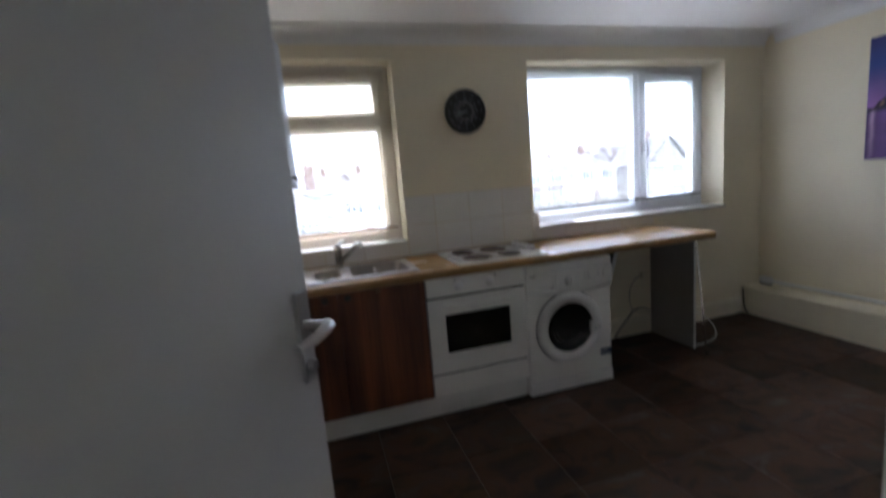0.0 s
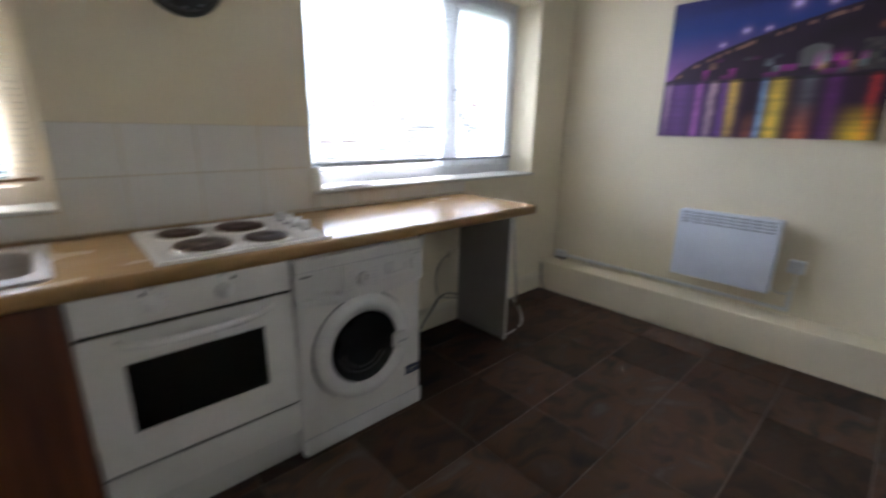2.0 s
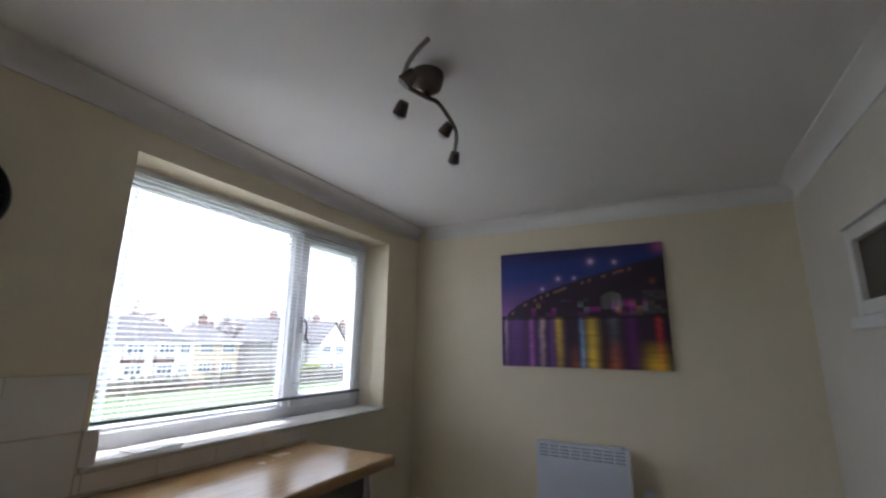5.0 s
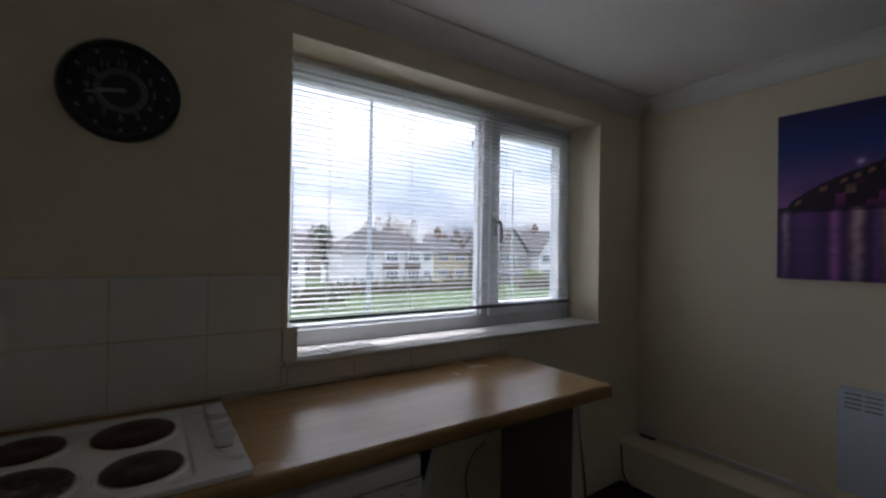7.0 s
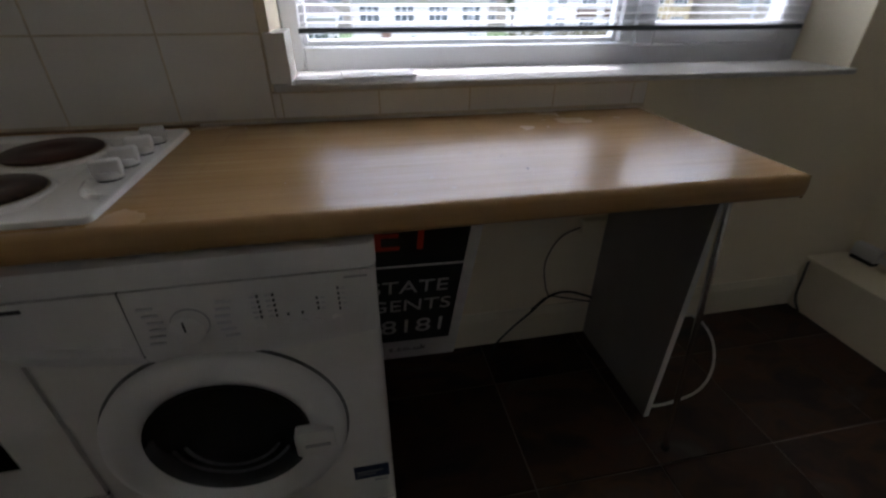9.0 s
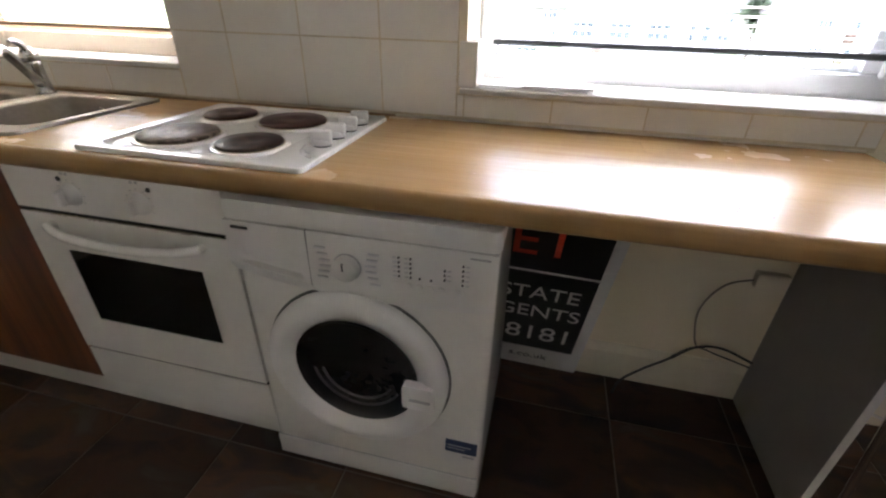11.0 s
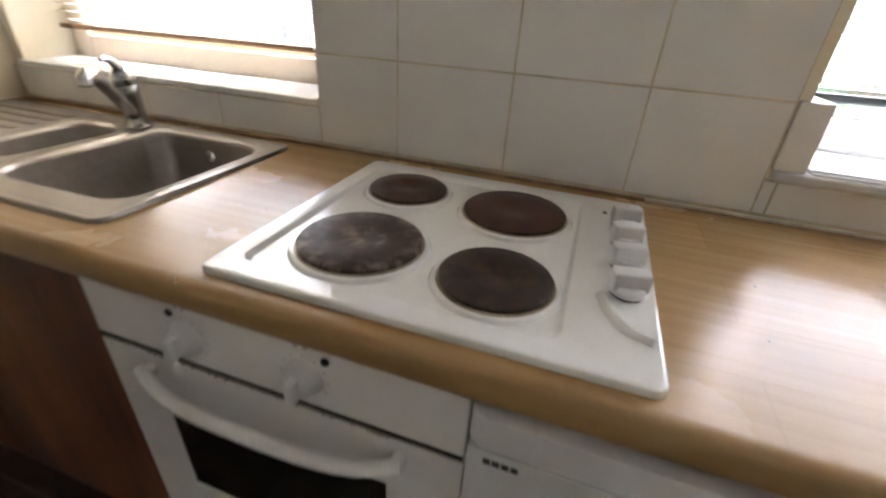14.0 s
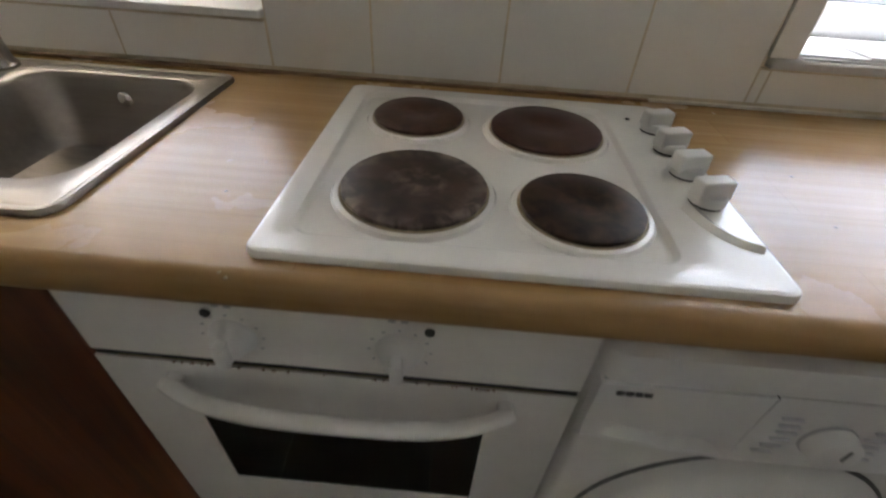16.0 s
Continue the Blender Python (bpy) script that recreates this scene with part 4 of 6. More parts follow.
def drawer_section(x):
    z, u = fascia_foot(x), (x - WX0) / (1.3035 - WX0)
    dip = 0.013 * min(1, max(0, u - 0.10) * 5, max(0, 0.93 - u) * 14)
    return [(WF + 0.006, z - 0.014), (WF - 0.0005, z - 0.014), (WF - 0.005, z - 0.006), (WF - 0.011, z + 0.004), (WF - 0.0165, z + 0.013), (WF - 0.0160, z + 0.021), (WF - 0.0135 + dip, z + 0.026), (WF - 0.0130 + dip, z + 0.040), (WF - 0.0125, z + 0.048), (WF - 0.012, 0.799), (WF + 0.006, 0.799)]


fascia = part("fascia", panel_loft([1.3060 + (WX1 - 0.002 - 1.3060) * k / 24 for k in range(25)], fascia_section), M_PLASTIC, wm, smooth=True)
drawer = part("soap_drawer", panel_loft([WX0 + 0.002 + (1.3035 - WX0 - 0.002) * k / 20 for k in range(21)], drawer_section), M_PLASTIC, wm, smooth=True)
# dark strip gives the drawer's open gap its shade by colour
part("drawer_gap_shade", boxes((1.3035, 1.3060, WF - 0.0110, WF + 0.004, 0.662, 0.799)), M_SEAM, wm, "dark strip drawn as the shaded gap beside the soap drawer")
part("name_plate", boxes(*[(WX0 + 0.022 + 0.0105 * k, WX0 + 0.0305 + 0.0105 * k, WF - 0.0142, WF - 0.0105, 0.782, 0.7885) for k in range(4)]), M_PRINTDARK, drawer, "small dark name mark")
KX, KZ = 1.396, 0.728
m = Matrix.Translation((KX, WF - 0.013, KZ)) @ Matrix.Rotation(radians(90), 4, "X")
knob = part("programme_knob", lathe(bmesh.new(), [(0, 0.026), (0.022, 0.025), (0.0270, 0.021), (0.0290, 0.006), (0.0290, 0)], m, 32), M_PLASTIC, wm, smooth=True)
# grey ring paints the shadow at the foot of the dial
part("dial_shade", lathe(bmesh.new(), [(0.0308, 0), (0.0308, 0.0030), (0.0285, 0.0035)], m, 32), M_PRINTGREY, knob, "grey ring painted as the shadow round the dial", smooth=True)
part("pointer", boxes((KX - 0.0015, KX + 0.0015, WF - 0.0400, WF - 0.0388, KZ + 0.002, KZ + 0.022)), M_PRINTDARK, knob)
bm = bmesh.new()
for s in (-1, 1):
    for k in range(6):
        z = KZ + 0.036 - 0.0145 * k
        o = 0.038 + 0.004 * abs(2.5 - k)
        x0 = KX + s * o
        box(bm, min(x0, x0 + s * 0.024), max(x0, x0 + s * 0.024), WF - 0.0162, WF - 0.0120, z, z + 0.0035)
tagged(part("programme_scale", bm, M_MARK, fascia), kind="stuff")
bm, bd = bmesh.new(), bmesh.new()
for x, n in ((1.508, 5), (1.533, 5), (1.552, 1), (1.576, 1), (1.604, 3), (1.641, 5)):
    for k in range(n):
        z = 0.723 + 0.0110 * k + (0.006 if n == 3 else 0.0)
        box(bd, x, x + 0.0036, WF - 0.0168, WF - 0.0125, z, z + 0.0036)
        if n > 1:
            s = -1 if x < 1.54 else 1
            box(bm, x + 0.0018 + s * 0.009 - 0.004, x + 0.0018 + s * 0.009 + 0.004, WF - 0.0166, WF - 0.0125, z + 0.0006, z + 0.0022)
tagged(part("status_row", bd, M_PRINTDARK, fascia), kind="stuff")
tagged(part("status_scale", bm, M_MARK, fascia), kind="stuff")
for x in (1.504, 1.529, 1.552, 1.576, 1.600, 1.636):
    part("push_button", lathe(bmesh.new(), [(0, 0.006), (0.0075, 0.005), (0.009, 0)], Matrix.Translation((x, WF - 0.0135, 0.703)) @ Matrix.Rotation(radians(90), 4, "X"), 14), M_PLASTIC, fascia, smooth=True)
part("model_mark", boxes((1.655, 1.695, WF - 0.0118, WF - 0.0100, 0.785, 0.7885)), M_PRINTGREY, fascia)
PX, PZ = 1.392, 0.427
m = Matrix.Translation((PX, WF, PZ)) @ Matrix.Rotation(radians(90), 4, "X")
part("door_seal_gap", lathe(bmesh.new(), [(0.235, 0.0), (0.235, 0.003), (0.224, 0.003), (0.224, 0)], m, 64), M_SEAM, wm, smooth=True)
porthole = part("porthole_door", lathe(bmesh.new(), [(0.229, 0.002), (0.229, 0.020), (0.221, 0.033), (0.200, 0.042), (0.186, 0.040), (0.164, 0.024), (0.154, 0.008), (0.154, 0.002)], m, 72), M_PLASTIC, wm, smooth=True)
part("porthole_glass", lathe(bmesh.new(), [(0.158, 0.020), (0.150, 0.014), (0.135, 0.009), (0.11, 0.006), (0.06, 0.004), (0, 0.003)], m, 64), M_DRUM, porthole, "dark glass bowl", smooth=True)
bm = bmesh.new()
for k, (r, d) in enumerate(((0.118, 0.008), (0.096, 0.006))):
    tube(bm, [m @ Vector((r * math.cos(radians(a)), r * math.sin(radians(a)), d + 0.0)) for a in range(190, 331, 10)], 0.0035, 6)
part("drum_ring", bm, M_DRUMSTEEL, porthole, smooth=True)
bm = prism(bmesh.new(), rounded(PX + 0.128, PX + 0.205, PZ - 0.046, PZ + 0.024, 0.010), WF - 0.052, WF - 0.030, axis="y")
grip = part("door_grip", bm, M_PLASTIC, porthole, smooth=True)
part("grip_slot", boxes((PX + 0.146, PX + 0.196, WF - 0.0535, WF - 0.0515, PZ - 0.020, PZ - 0.012)), M_PRINTGREY, grip)
stick = part("energy_sticker", boxes((1.618, 1.701, WF - 0.0015, WF + 0.0005, 0.190, 0.236)), M_BLUE, wm, "dark blue sticker with pale lines")
tagged(part("sticker_print", boxes((1.624, 1.686, WF - 0.0022, WF - 0.0012, 0.214, 0.218), (1.624, 1.669, WF - 0.0022, WF - 0.0012, 0.204, 0.2065), (1.664, 1.696, WF - 0.0022, WF - 0.0005, 0.176, 0.180)), M_PRINTGREY, stick), kind="stuff")
for x in (WX0 + 0.05, WX1 - 0.05):
    for y in (WF + 0.05, 2.75):
        part("foot", lathe(bmesh.new(), [(0.02, 0.0), (0.022, 0.006), (0.012, 0.014)], Matrix.Translation((x, y, 0)), 12), M_DARK, wm)

# worktop, cut round the sink and the hob
CY0, CX1 = 2.267, 2.568
SNK = (-0.525, 0.482, 2.335, 2.822)
HOB = (0.713, 1.293, 2.300, 2.812)
TH = 0.050
worktop = thing("worktop", (1.0, CY0, CT - TH), "honey beech laminate kitchen worktop with a rounded front edge", "worktop")
sx0, sx1, sy0, sy1 = SNK[0] + 0.02, SNK[1] - 0.02, SNK[2] + 0.025, SNK[3] - 0.02
hx0, hx1, hy0, hy1 = HOB[0] + 0.02, HOB[1] - 0.02, HOB[2] + 0.02, HOB[3] - 0.02
yf = CY0 + 0.02
part("top", sheet_with_holes(sorted((XL, sx0, sx1, hx0, hx1, CX1)), sorted((yf, sy0, sy1, hy0, hy1, YW)), ((sx0, sx1, sy0, sy1), (hx0, hx1, hy0, hy1)), CT - TH, CT), M_TOP, worktop)
prof = [(yf, CT), (CY0 + 0.016, CT), (CY0 + 0.009, CT - 0.0020), (CY0 + 0.004, CT - 0.006), (CY0 + 0.001, CT - 0.012), (CY0, CT - TH / 2), (CY0 + 0.001, CT - TH + 0.012), (CY0 + 0.004, CT - TH + 0.006), (CY0 + 0.009, CT - TH + 0.002), (CY0 + 0.016, CT - TH), (yf, CT - TH)]
part("front_edge", prism(bmesh.new(), prof, XL, CX1, axis="x"), M_TOPEDGE, worktop, "rounded wood-look front edge", smooth=True)
part("end_strip", boxes((CX1, CX1 + 0.002, CY0 + 0.004, YW, CT - TH + 0.001, CT - 0.0005)), M_TOPEDGE, worktop, "glued end strip")
part("seal_strip", boxes((XL, 1.30, YW - 0.020, YW - 0.010, CT + 0.0005, CT + 0.006), bevel=0.002), M_STAINSEAL, worktop, "brown-stained sealant bead along the tiles")
part("seal_strip", boxes((1.30, CX1, YW - 0.018, YW - 0.010, CT + 0.0005, CT + 0.007), bevel=0.002), M_SEAL, worktop, "pale sealant bead along the tiles")
bm = bmesh.new()
rng = random.Random(9)
for k in range(26):
    x, y, w = rng.uniform(1.33, 2.2), rng.uniform(CY0 + 0.05, YW - 0.1), rng.uniform(0.0008, 0.0022)
    lathe(bm, [(0, w * 0.8), (w, w * 0.4), (w, 0)], Matrix.Translation((x, y, CT)), 6)
for x, y in ((0.70, 2.275), (0.71, 2.268), (0.64, 2.42), (0.60, 2.60), (0.66, 2.50)):
    lathe(bm, [(0, 0.0012), (0.0022, 0.0006), (0.0022, 0)], Matrix.Translation((x, y, CT)), 6)
solid("crumbs", bm, M_BRASSRING, "tiny crumbs scattered on the worktop", "crumbs", kind="stuff")
side = thing("end_panel", (2.545, 2.43, 0), "grey melamine panel carrying the free worktop end", "panel")
part("panel", boxes((2.546, 2.564, 2.432, 2.862, 0, CT - TH)), M_GREYPANEL, side)
part("edge_band", boxes((2.5455, 2.5645, 2.430, 2.432, 0, CT - TH)), M_SIGNWHITE, side, "white edge band")
leg = thing("support_leg", (2.543, 2.313, 0), "thin chrome leg leaning under the worktop corner", "table leg")
part("tube", tube(bmesh.new(), [(2.543, 2.313, 0.004), (2.535, 2.405, CT - TH)], 0.0085, 10), M_CHROME, leg, smooth=True)
part("foot", lathe(bmesh.new(), [(0, 0), (0.013, 0), (0.013, 0.012), (0.009, 0.016)], Matrix.Translation((2.543, 2.313, 0)), 12), M_DARK, leg)
part("flange", boxes((2.51, 2.56, 2.385, 2.430, CT - TH - 0.006, CT - TH)), M_CHROME, leg)

# sink
sink = thing("kitchen_sink", (0.0, 2.58, CT), "stainless steel one-and-a-half bowl sink with ribbed drainer", "sink")
MB, HB = (0.098, 0.445, 2.400, 2.775), (-0.118, 0.045, 2.452, 2.735)
Z = CT + 0.006
x_dr = HB[0] - 0.03


def ring_with_hole(bm, x0, x1, y0, y1, hole, r, z):
    """A flat sheet with a round-cornered hole, and the bowl that hangs in it."""
    inner = rounded(*hole, r)
    k = len(inner)
    cx, cy = (hole[0] + hole[1]) / 2, (hole[2] + hole[3]) / 2
    outer = []
    for a, b in inner:
        da, db = a - cx, b - cy
        s = min((x1 - cx if da > 0 else x0 - cx) / da if abs(da) > 1e-6 else 9, (y1 - cy if db > 0 else y0 - cy) / db if abs(db) > 1e-6 else 9)
        outer.append((cx + da * s, cy + db * s))
    for q, (sx, sy) in enumerate(((x1, y1), (x0, y1), (x0, y0), (x1, y0))):
        best = min(range(k), key=lambda i: (outer[i][0] - sx) ** 2 + (outer[i][1] - sy) ** 2)
        outer[best] = (sx, sy)
    rings = [[bm.verts.new((a, b, z)) for a, b in outer], [bm.verts.new((a, b, z)) for a, b in inner]]
    for ins, dz in ((0.004, -0.003), (0.007, -0.012), (0.016, -0.11), (0.030, -0.138), (0.055, -0.148)):
        ii = rounded(hole[0] + ins, hole[1] - ins, hole[2] + ins, hole[3] - ins, max(r - ins * 0.4, 0.02))
        rings.append([bm.verts.new((a, b, z + dz)) for a, b in ii])
    for a, b in zip(rings, rings[1:]):
        for i in range(k):
            bm.faces.new((a[i], a[(i + 1) % k], b[(i + 1) % k], b[i]))
    bm.faces.new(rings[-1])


bm = bmesh.new()
ring_with_hole(bm, 0.072, SNK[1] - 0.012, SNK[2] + 0.012, SNK[3] - 0.012, MB, 0.06, Z)
main_bowl = part("main_bowl", bm, M_STEEL, sink, smooth=True)
bm = bmesh.new()
ring_with_hole(bm, x_dr, 0.072, SNK[2] + 0.012, SNK[3] - 0.012, HB, 0.05, Z)
half_bowl = part("half_bowl", bm, M_STEEL, sink, smooth=True)
for b, h in ((main_bowl, MB), (half_bowl, HB)):
    part("waste", lathe(bmesh.new(), [(0, -0.003), (0.018, -0.002), (0.030, 0.002), (0.036, 0.0005)], Matrix.Translation(((h[0] + h[1]) / 2, (h[2] + h[3]) / 2, Z - 0.1475)), 20), M_CHROME, b, smooth=True)
drainer = part("drainer", boxes((SNK[0] + 0.012, x_dr, SNK[2] + 0.012, SNK[3] - 0.012, CT + 0.001, Z - 0.001)), M_STEEL, sink)
for k in range(9):
    y = 2.375 + 0.046 * k
    part("drainer_rib", prism(bmesh.new(), rounded(SNK[0] + 0.05, x_dr - 0.03, y, y + 0.030, 0.0140), Z - 0.001, Z + 0.0016, bevel=0.0012), M_STEEL, drainer, smooth=True)
prof = [(0, CT), (0, CT + 0.003), (0.003, Z + 0.002), (0.010, Z + 0.002), (0.013, Z)]
bm = bmesh.new()
rings = [[bm.verts.new((a, b, z)) for a, b in rounded(SNK[0] + o, SNK[1] - o, SNK[2] + o, SNK[3] - o, 0.03 - o)] for o, z in prof]
for a, b in zip(rings, rings[1:]):
    for i in range(len(a)):
        bm.faces.new((a[i], a[(i + 1) % len(a)], b[(i + 1) % len(a)], b[i]))
part("rim", bm, M_STEEL, sink, smooth=True)
tap = thing("mixer_tap", (0.048, 2.768, Z), "worn chrome single-lever kitchen mixer tap", "tap")
TB = Vector((0.048, 2.768, Z))
tilt_tap = Matrix.Translation(TB) @ Matrix.Rotation(radians(4), 4, "X")
part("body", lathe(bmesh.new(), [(0.030, 0), (0.030, 0.006), (0.0255, 0.011), (0.0235, 0.045), (0.0245, 0.085), (0.0255, 0.104), (0.0240, 0.106)], tilt_tap, 28), M_TAPMETAL, tap, smooth=True)
cap = part("cap", lathe(bmesh.new(), [(0.0245, 0.108), (0.0262, 0.112), (0.0255, 0.128), (0.0200, 0.143), (0.0100, 0.150), (0, 0.151)], tilt_tap, 28), M_CHROME, tap, "chrome domed cap", smooth=True)
spout = part("spout", tube(bmesh.new(), curve_points([TB + Vector((0.004, -0.008, 0.030)), TB + Vector((0.050, -0.070, 0.085)), TB + Vector((0.098, -0.138, 0.142)), TB + Vector((0.112, -0.158, 0.154))]), 0.0150, 16, 0.9), M_TAPMETAL, tap, "straight slanting spout", smooth=True)
part("aerator", tube(bmesh.new(), curve_points([TB + Vector((0.108, -0.152, 0.153)), TB + Vector((0.122, -0.172, 0.158)), TB + Vector((0.132, -0.186, 0.150)), TB + Vector((0.135, -0.190, 0.138))]), 0.0150, 16, 0.9), M_CHROME, spout, smooth=True)
part("lever", tube(bmesh.new(), curve_points([TB + Vector((0.002, -0.012, 0.138)), TB + Vector((0.018, -0.036, 0.160)), TB + Vector((0.036, -0.066, 0.172)), TB + Vector((0.046, -0.082, 0.172))]), 0.0125, 12, 0.45), M_CHROME, cap, "short chrome lever", smooth=True)

part("waste_control", lathe(bmesh.new(), [(0.024, 0), (0.024, 0.004), (0.020, 0.008), (0, 0.009)], Matrix.Translation((-0.050, 2.402, Z)), 18), M_CHROME, sink, "chrome pop-up waste knob", smooth=True)
part("overflow", lathe(bmesh.new(), [(0, 0.002), (0.012, 0.002), (0.015, 0)], Matrix.Translation((0.27, MB[3] - 0.0105, Z - 0.045)) @ Matrix.Rotation(radians(90), 4, "X"), 16), M_CHROME, main_bowl, "chrome overflow rose", smooth=True)

# hob
hob = thing("electric_hob", (1.0, 2.56, CT), "white enamel electric hob with four worn sealed plates", "hob")
bm = bmesh.new()
levels = ((0.000, CT, 0.016), (0.0, CT + 0.006, 0.016), (0.0015, CT + 0.0095, 0.015), (0.005, CT + 0.011, 0.014), (0.006, CT + 0.011, 0.014), (0.034, CT + 0.011, 0.024), (0.0355, CT + 0.0105, 0.024), (0.040, CT + 0.0048, 0.022), (0.042, CT + 0.0040, 0.022), (0.046, CT + 0.0040, 0.020))
rings = []
for o, z, r in levels:
    xr = HOB[1] - o - (0.075 if o > 0.02 else 0)
    rings.append([bm.verts.new((a, b, z)) for a, b in rounded(HOB[0] + o, xr, HOB[2] + o, HOB[3] - o, r)])
for a, b in zip(rings, rings[1:]):
    for i in range(len(a)):
        bm.faces.new((a[i], a[(i + 1) % len(a)], b[(i + 1) % len(a)], b[i]))
bm.faces.new(rings[-1])
part("tray", bm, M_HOBENAMEL, hob, smooth=True)
for x, y, r, looks, lab in ((0.876, 2.448, 0.093, ((0.024, 0.014, 0.010), (0.066, 0.038, 0.028), (0.36, 0.27, 0.22), 0.85), "scratched worn cast-iron plate"), (1.087, 2.431, 0.077, ((0.014, 0.009, 0.008), (0.058, 0.029, 0.018), (0.16, 0.09, 0.05), 0.35), "burnt cast-iron plate"), (0.856, 2.674, 0.074, ((0.045, 0.019, 0.013), (0.080, 0.036, 0.025), (0.17, 0.11, 0.09), 0.35), "brown cast-iron plate"), (1.068, 2.658, 0.090, ((0.050, 0.019, 0.013), (0.078, 0.032, 0.022), (0.13, 0.07, 0.05), 0.2), "red-brown cast-iron plate")):
    m = Matrix.Translation((x, y, CT + 0.0042))
    material = plate_material("cast_iron_plate", *looks[:3], x - 1.0, y - 2.56, r, looks[3])
    pl = part("hot_plate", lathe(bmesh.new(), [(r, 0.004), (r, 0.012), (r - 0.003, 0.0145), (r * 0.35, 0.0150), (r * 0.30, 0.0135), (0, 0.0135)], m, 56), material, hob, lab, smooth=True)
    part("plate_ring", lathe(bmesh.new(), [(r + 0.014, -0.001), (r + 0.010, 0.005), (r + 0.004, 0.006), (r + 0.001, 0.003)], m, 56), M_HOBENAMEL, pl, "white raised ring", smooth=True)
    part("trim_ring", lathe(bmesh.new(), [(r + 0.0045, 0.003), (r + 0.003, 0.0075), (r - 0.001, 0.007)], m, 56), M_BRASSRING, pl, "stained metal ring", smooth=True)
for y in (2.468, 2.542, 2.617, 2.692):
    m = Matrix.Translation((1.254, y, CT + 0.0105))
    kb = part("knob", lathe(bmesh.new(), [(0.0225, 0.004), (0.0232, 0.006), (0.0228, 0.013), (0.0205, 0.0165), (0, 0.017)], m, 28), M_PLASTIC, hob, smooth=True)
    # the shadow beneath the cap is a disc in a dark colour
    part("knob_shade", lathe(bmesh.new(), [(0.0210, 0), (0.0210, 0.0045), (0, 0.0045)], m, 24), M_PRINTDARK, kb, "dark disc painted as the shadow under the knob")
    bm = boxes((-0.0135, 0.0135, -0.0235, 0.0235, 0.010, 0.036), bevel=0.004, seg=3)
    for v in bm.verts:
        v.co.x *= 1.0 - 5.0 * max(0, v.co.z - 0.014)
    bmesh.ops.transform(bm, matrix=m @ Matrix.Rotation(radians(104), 4, "Z"), verts=bm.verts)
    part("grip", bm, M_PLASTIC, kb, smooth=True)
bm = bmesh.new()
run = curve_points([(1.226, 2.452, 0), (1.236, 2.414, 0), (1.258, 2.384, 0), (1.282, 2.372, 0)], 8)
rings = []
for k, p in enumerate(run):
    d = (run[min(k + 1, len(run) - 1)] - run[max(k - 1, 0)]).normalized()
    side = Vector((-d.y, d.x, 0))
    w = 0.012 - 0.005 * k / (len(run) - 1)
    rings.append([bm.verts.new(p + side * a * w + Vector((0, 0, CT + 0.010 + h))) for a, h in ((-1, 0), (-0.55, 0.0055), (0, 0.0075), (0.35, 0.005), (1.6, 0))])
for a, b in zip(rings, rings[1:]):
    for i in range(4):
        bm.faces.new((a[i], a[i + 1], b[i + 1], b[i]))
part("moulded_curve", bm, M_HOBENAMEL, hob, smooth=True)
part("hob_light", lathe(bmesh.new(), [(0.004, 0), (0.004, 0.002), (0, 0.0025)], Matrix.Translation((1.222, 2.735, CT + 0.0105)), 10), M_PRINTDARK, hob)

# ---- estate board behind the machine ----
SW, SH = 0.60, 0.86
lean = math.atan2(0.27, 0.82)
sign = thing("letting_board", (1.69, 2.845, 0), "black and white letting board leaning under the worktop", "sign")
SP = Matrix.Translation((1.69, 2.840, 0.014)) @ Matrix.Rotation(lean, 4, "X") @ Matrix.Rotation(radians(2), 4, "Y")


def on_board(name, bm, material, parent, label=""):
    bmesh.ops.transform(bm, matrix=SP, verts=bm.verts)
    return part(name, bm, material, parent, label)


board = on_board("board", boxes((-SW / 2, SW / 2, 0.0, 0.005, 0.0, SH)), M_SIGNWHITE, sign)
face = on_board("black_field", boxes((-SW / 2 + 0.035, SW / 2 - 0.035, -0.0012, 0.0, 0.128, SH - 0.03)), M_SIGNBLACK, board)
on_board("white_rule", boxes((-SW / 2 + 0.04, SW / 2 - 0.035, -0.0026, -0.0012, 0.548, 0.556)), M_SIGNWHITE, board)
turn = Matrix.Rotation(radians(90), 4, "X")
for text, size, x, z, material in (("LET", 0.17, 0.045, 0.675, M_SIGNRED), ("ESTATE", 0.088, 0.085, 0.448, M_SIGNWHITE), ("AGENTS", 0.088, 0.085, 0.350, M_SIGNWHITE), ("8181", 0.118, 0.135, 0.222, M_SIGNWHITE), ("s.co.uk", 0.050, 0.115, 0.072, M_PRINTDARK)):
    letters("lettering", text, size, material, board, SP @ Matrix.Translation((x, -0.0022, z)) @ turn)

# cables under the worktop
def cable(name, pts, r, material, label):
    solid(name, tube(bmesh.new(), curve_points(pts), r, 8), material, label, "cable", smooth=True)


cable("cable", [(2.12, 2.775, 0.006), (2.14, 2.79, 0.06), (2.21, 2.82, 0.105), (2.29, 2.84, 0.155), (2.36, 2.848, 0.215), (2.44, 2.85, 0.225), (2.543, 2.85, 0.185)], 0.0045, M_CABLE_BLACK, "black cable hanging loose along the wall")
cable("cable", [(2.30, 2.858, 0.153), (2.36, 2.854, 0.21), (2.44, 2.856, 0.19), (2.543, 2.856, 0.16)], 0.003, M_CABLE_BLACK, "thin black cable along the skirting top")
cable("cable", [(2.47, 2.868, 0.50), (2.38, 2.868, 0.46), (2.335, 2.868, 0.36), (2.350, 2.868, 0.25), (2.37, 2.862, 0.20)], 0.003, M_CABLE_DUN, "thin dun cable looping on the wall")
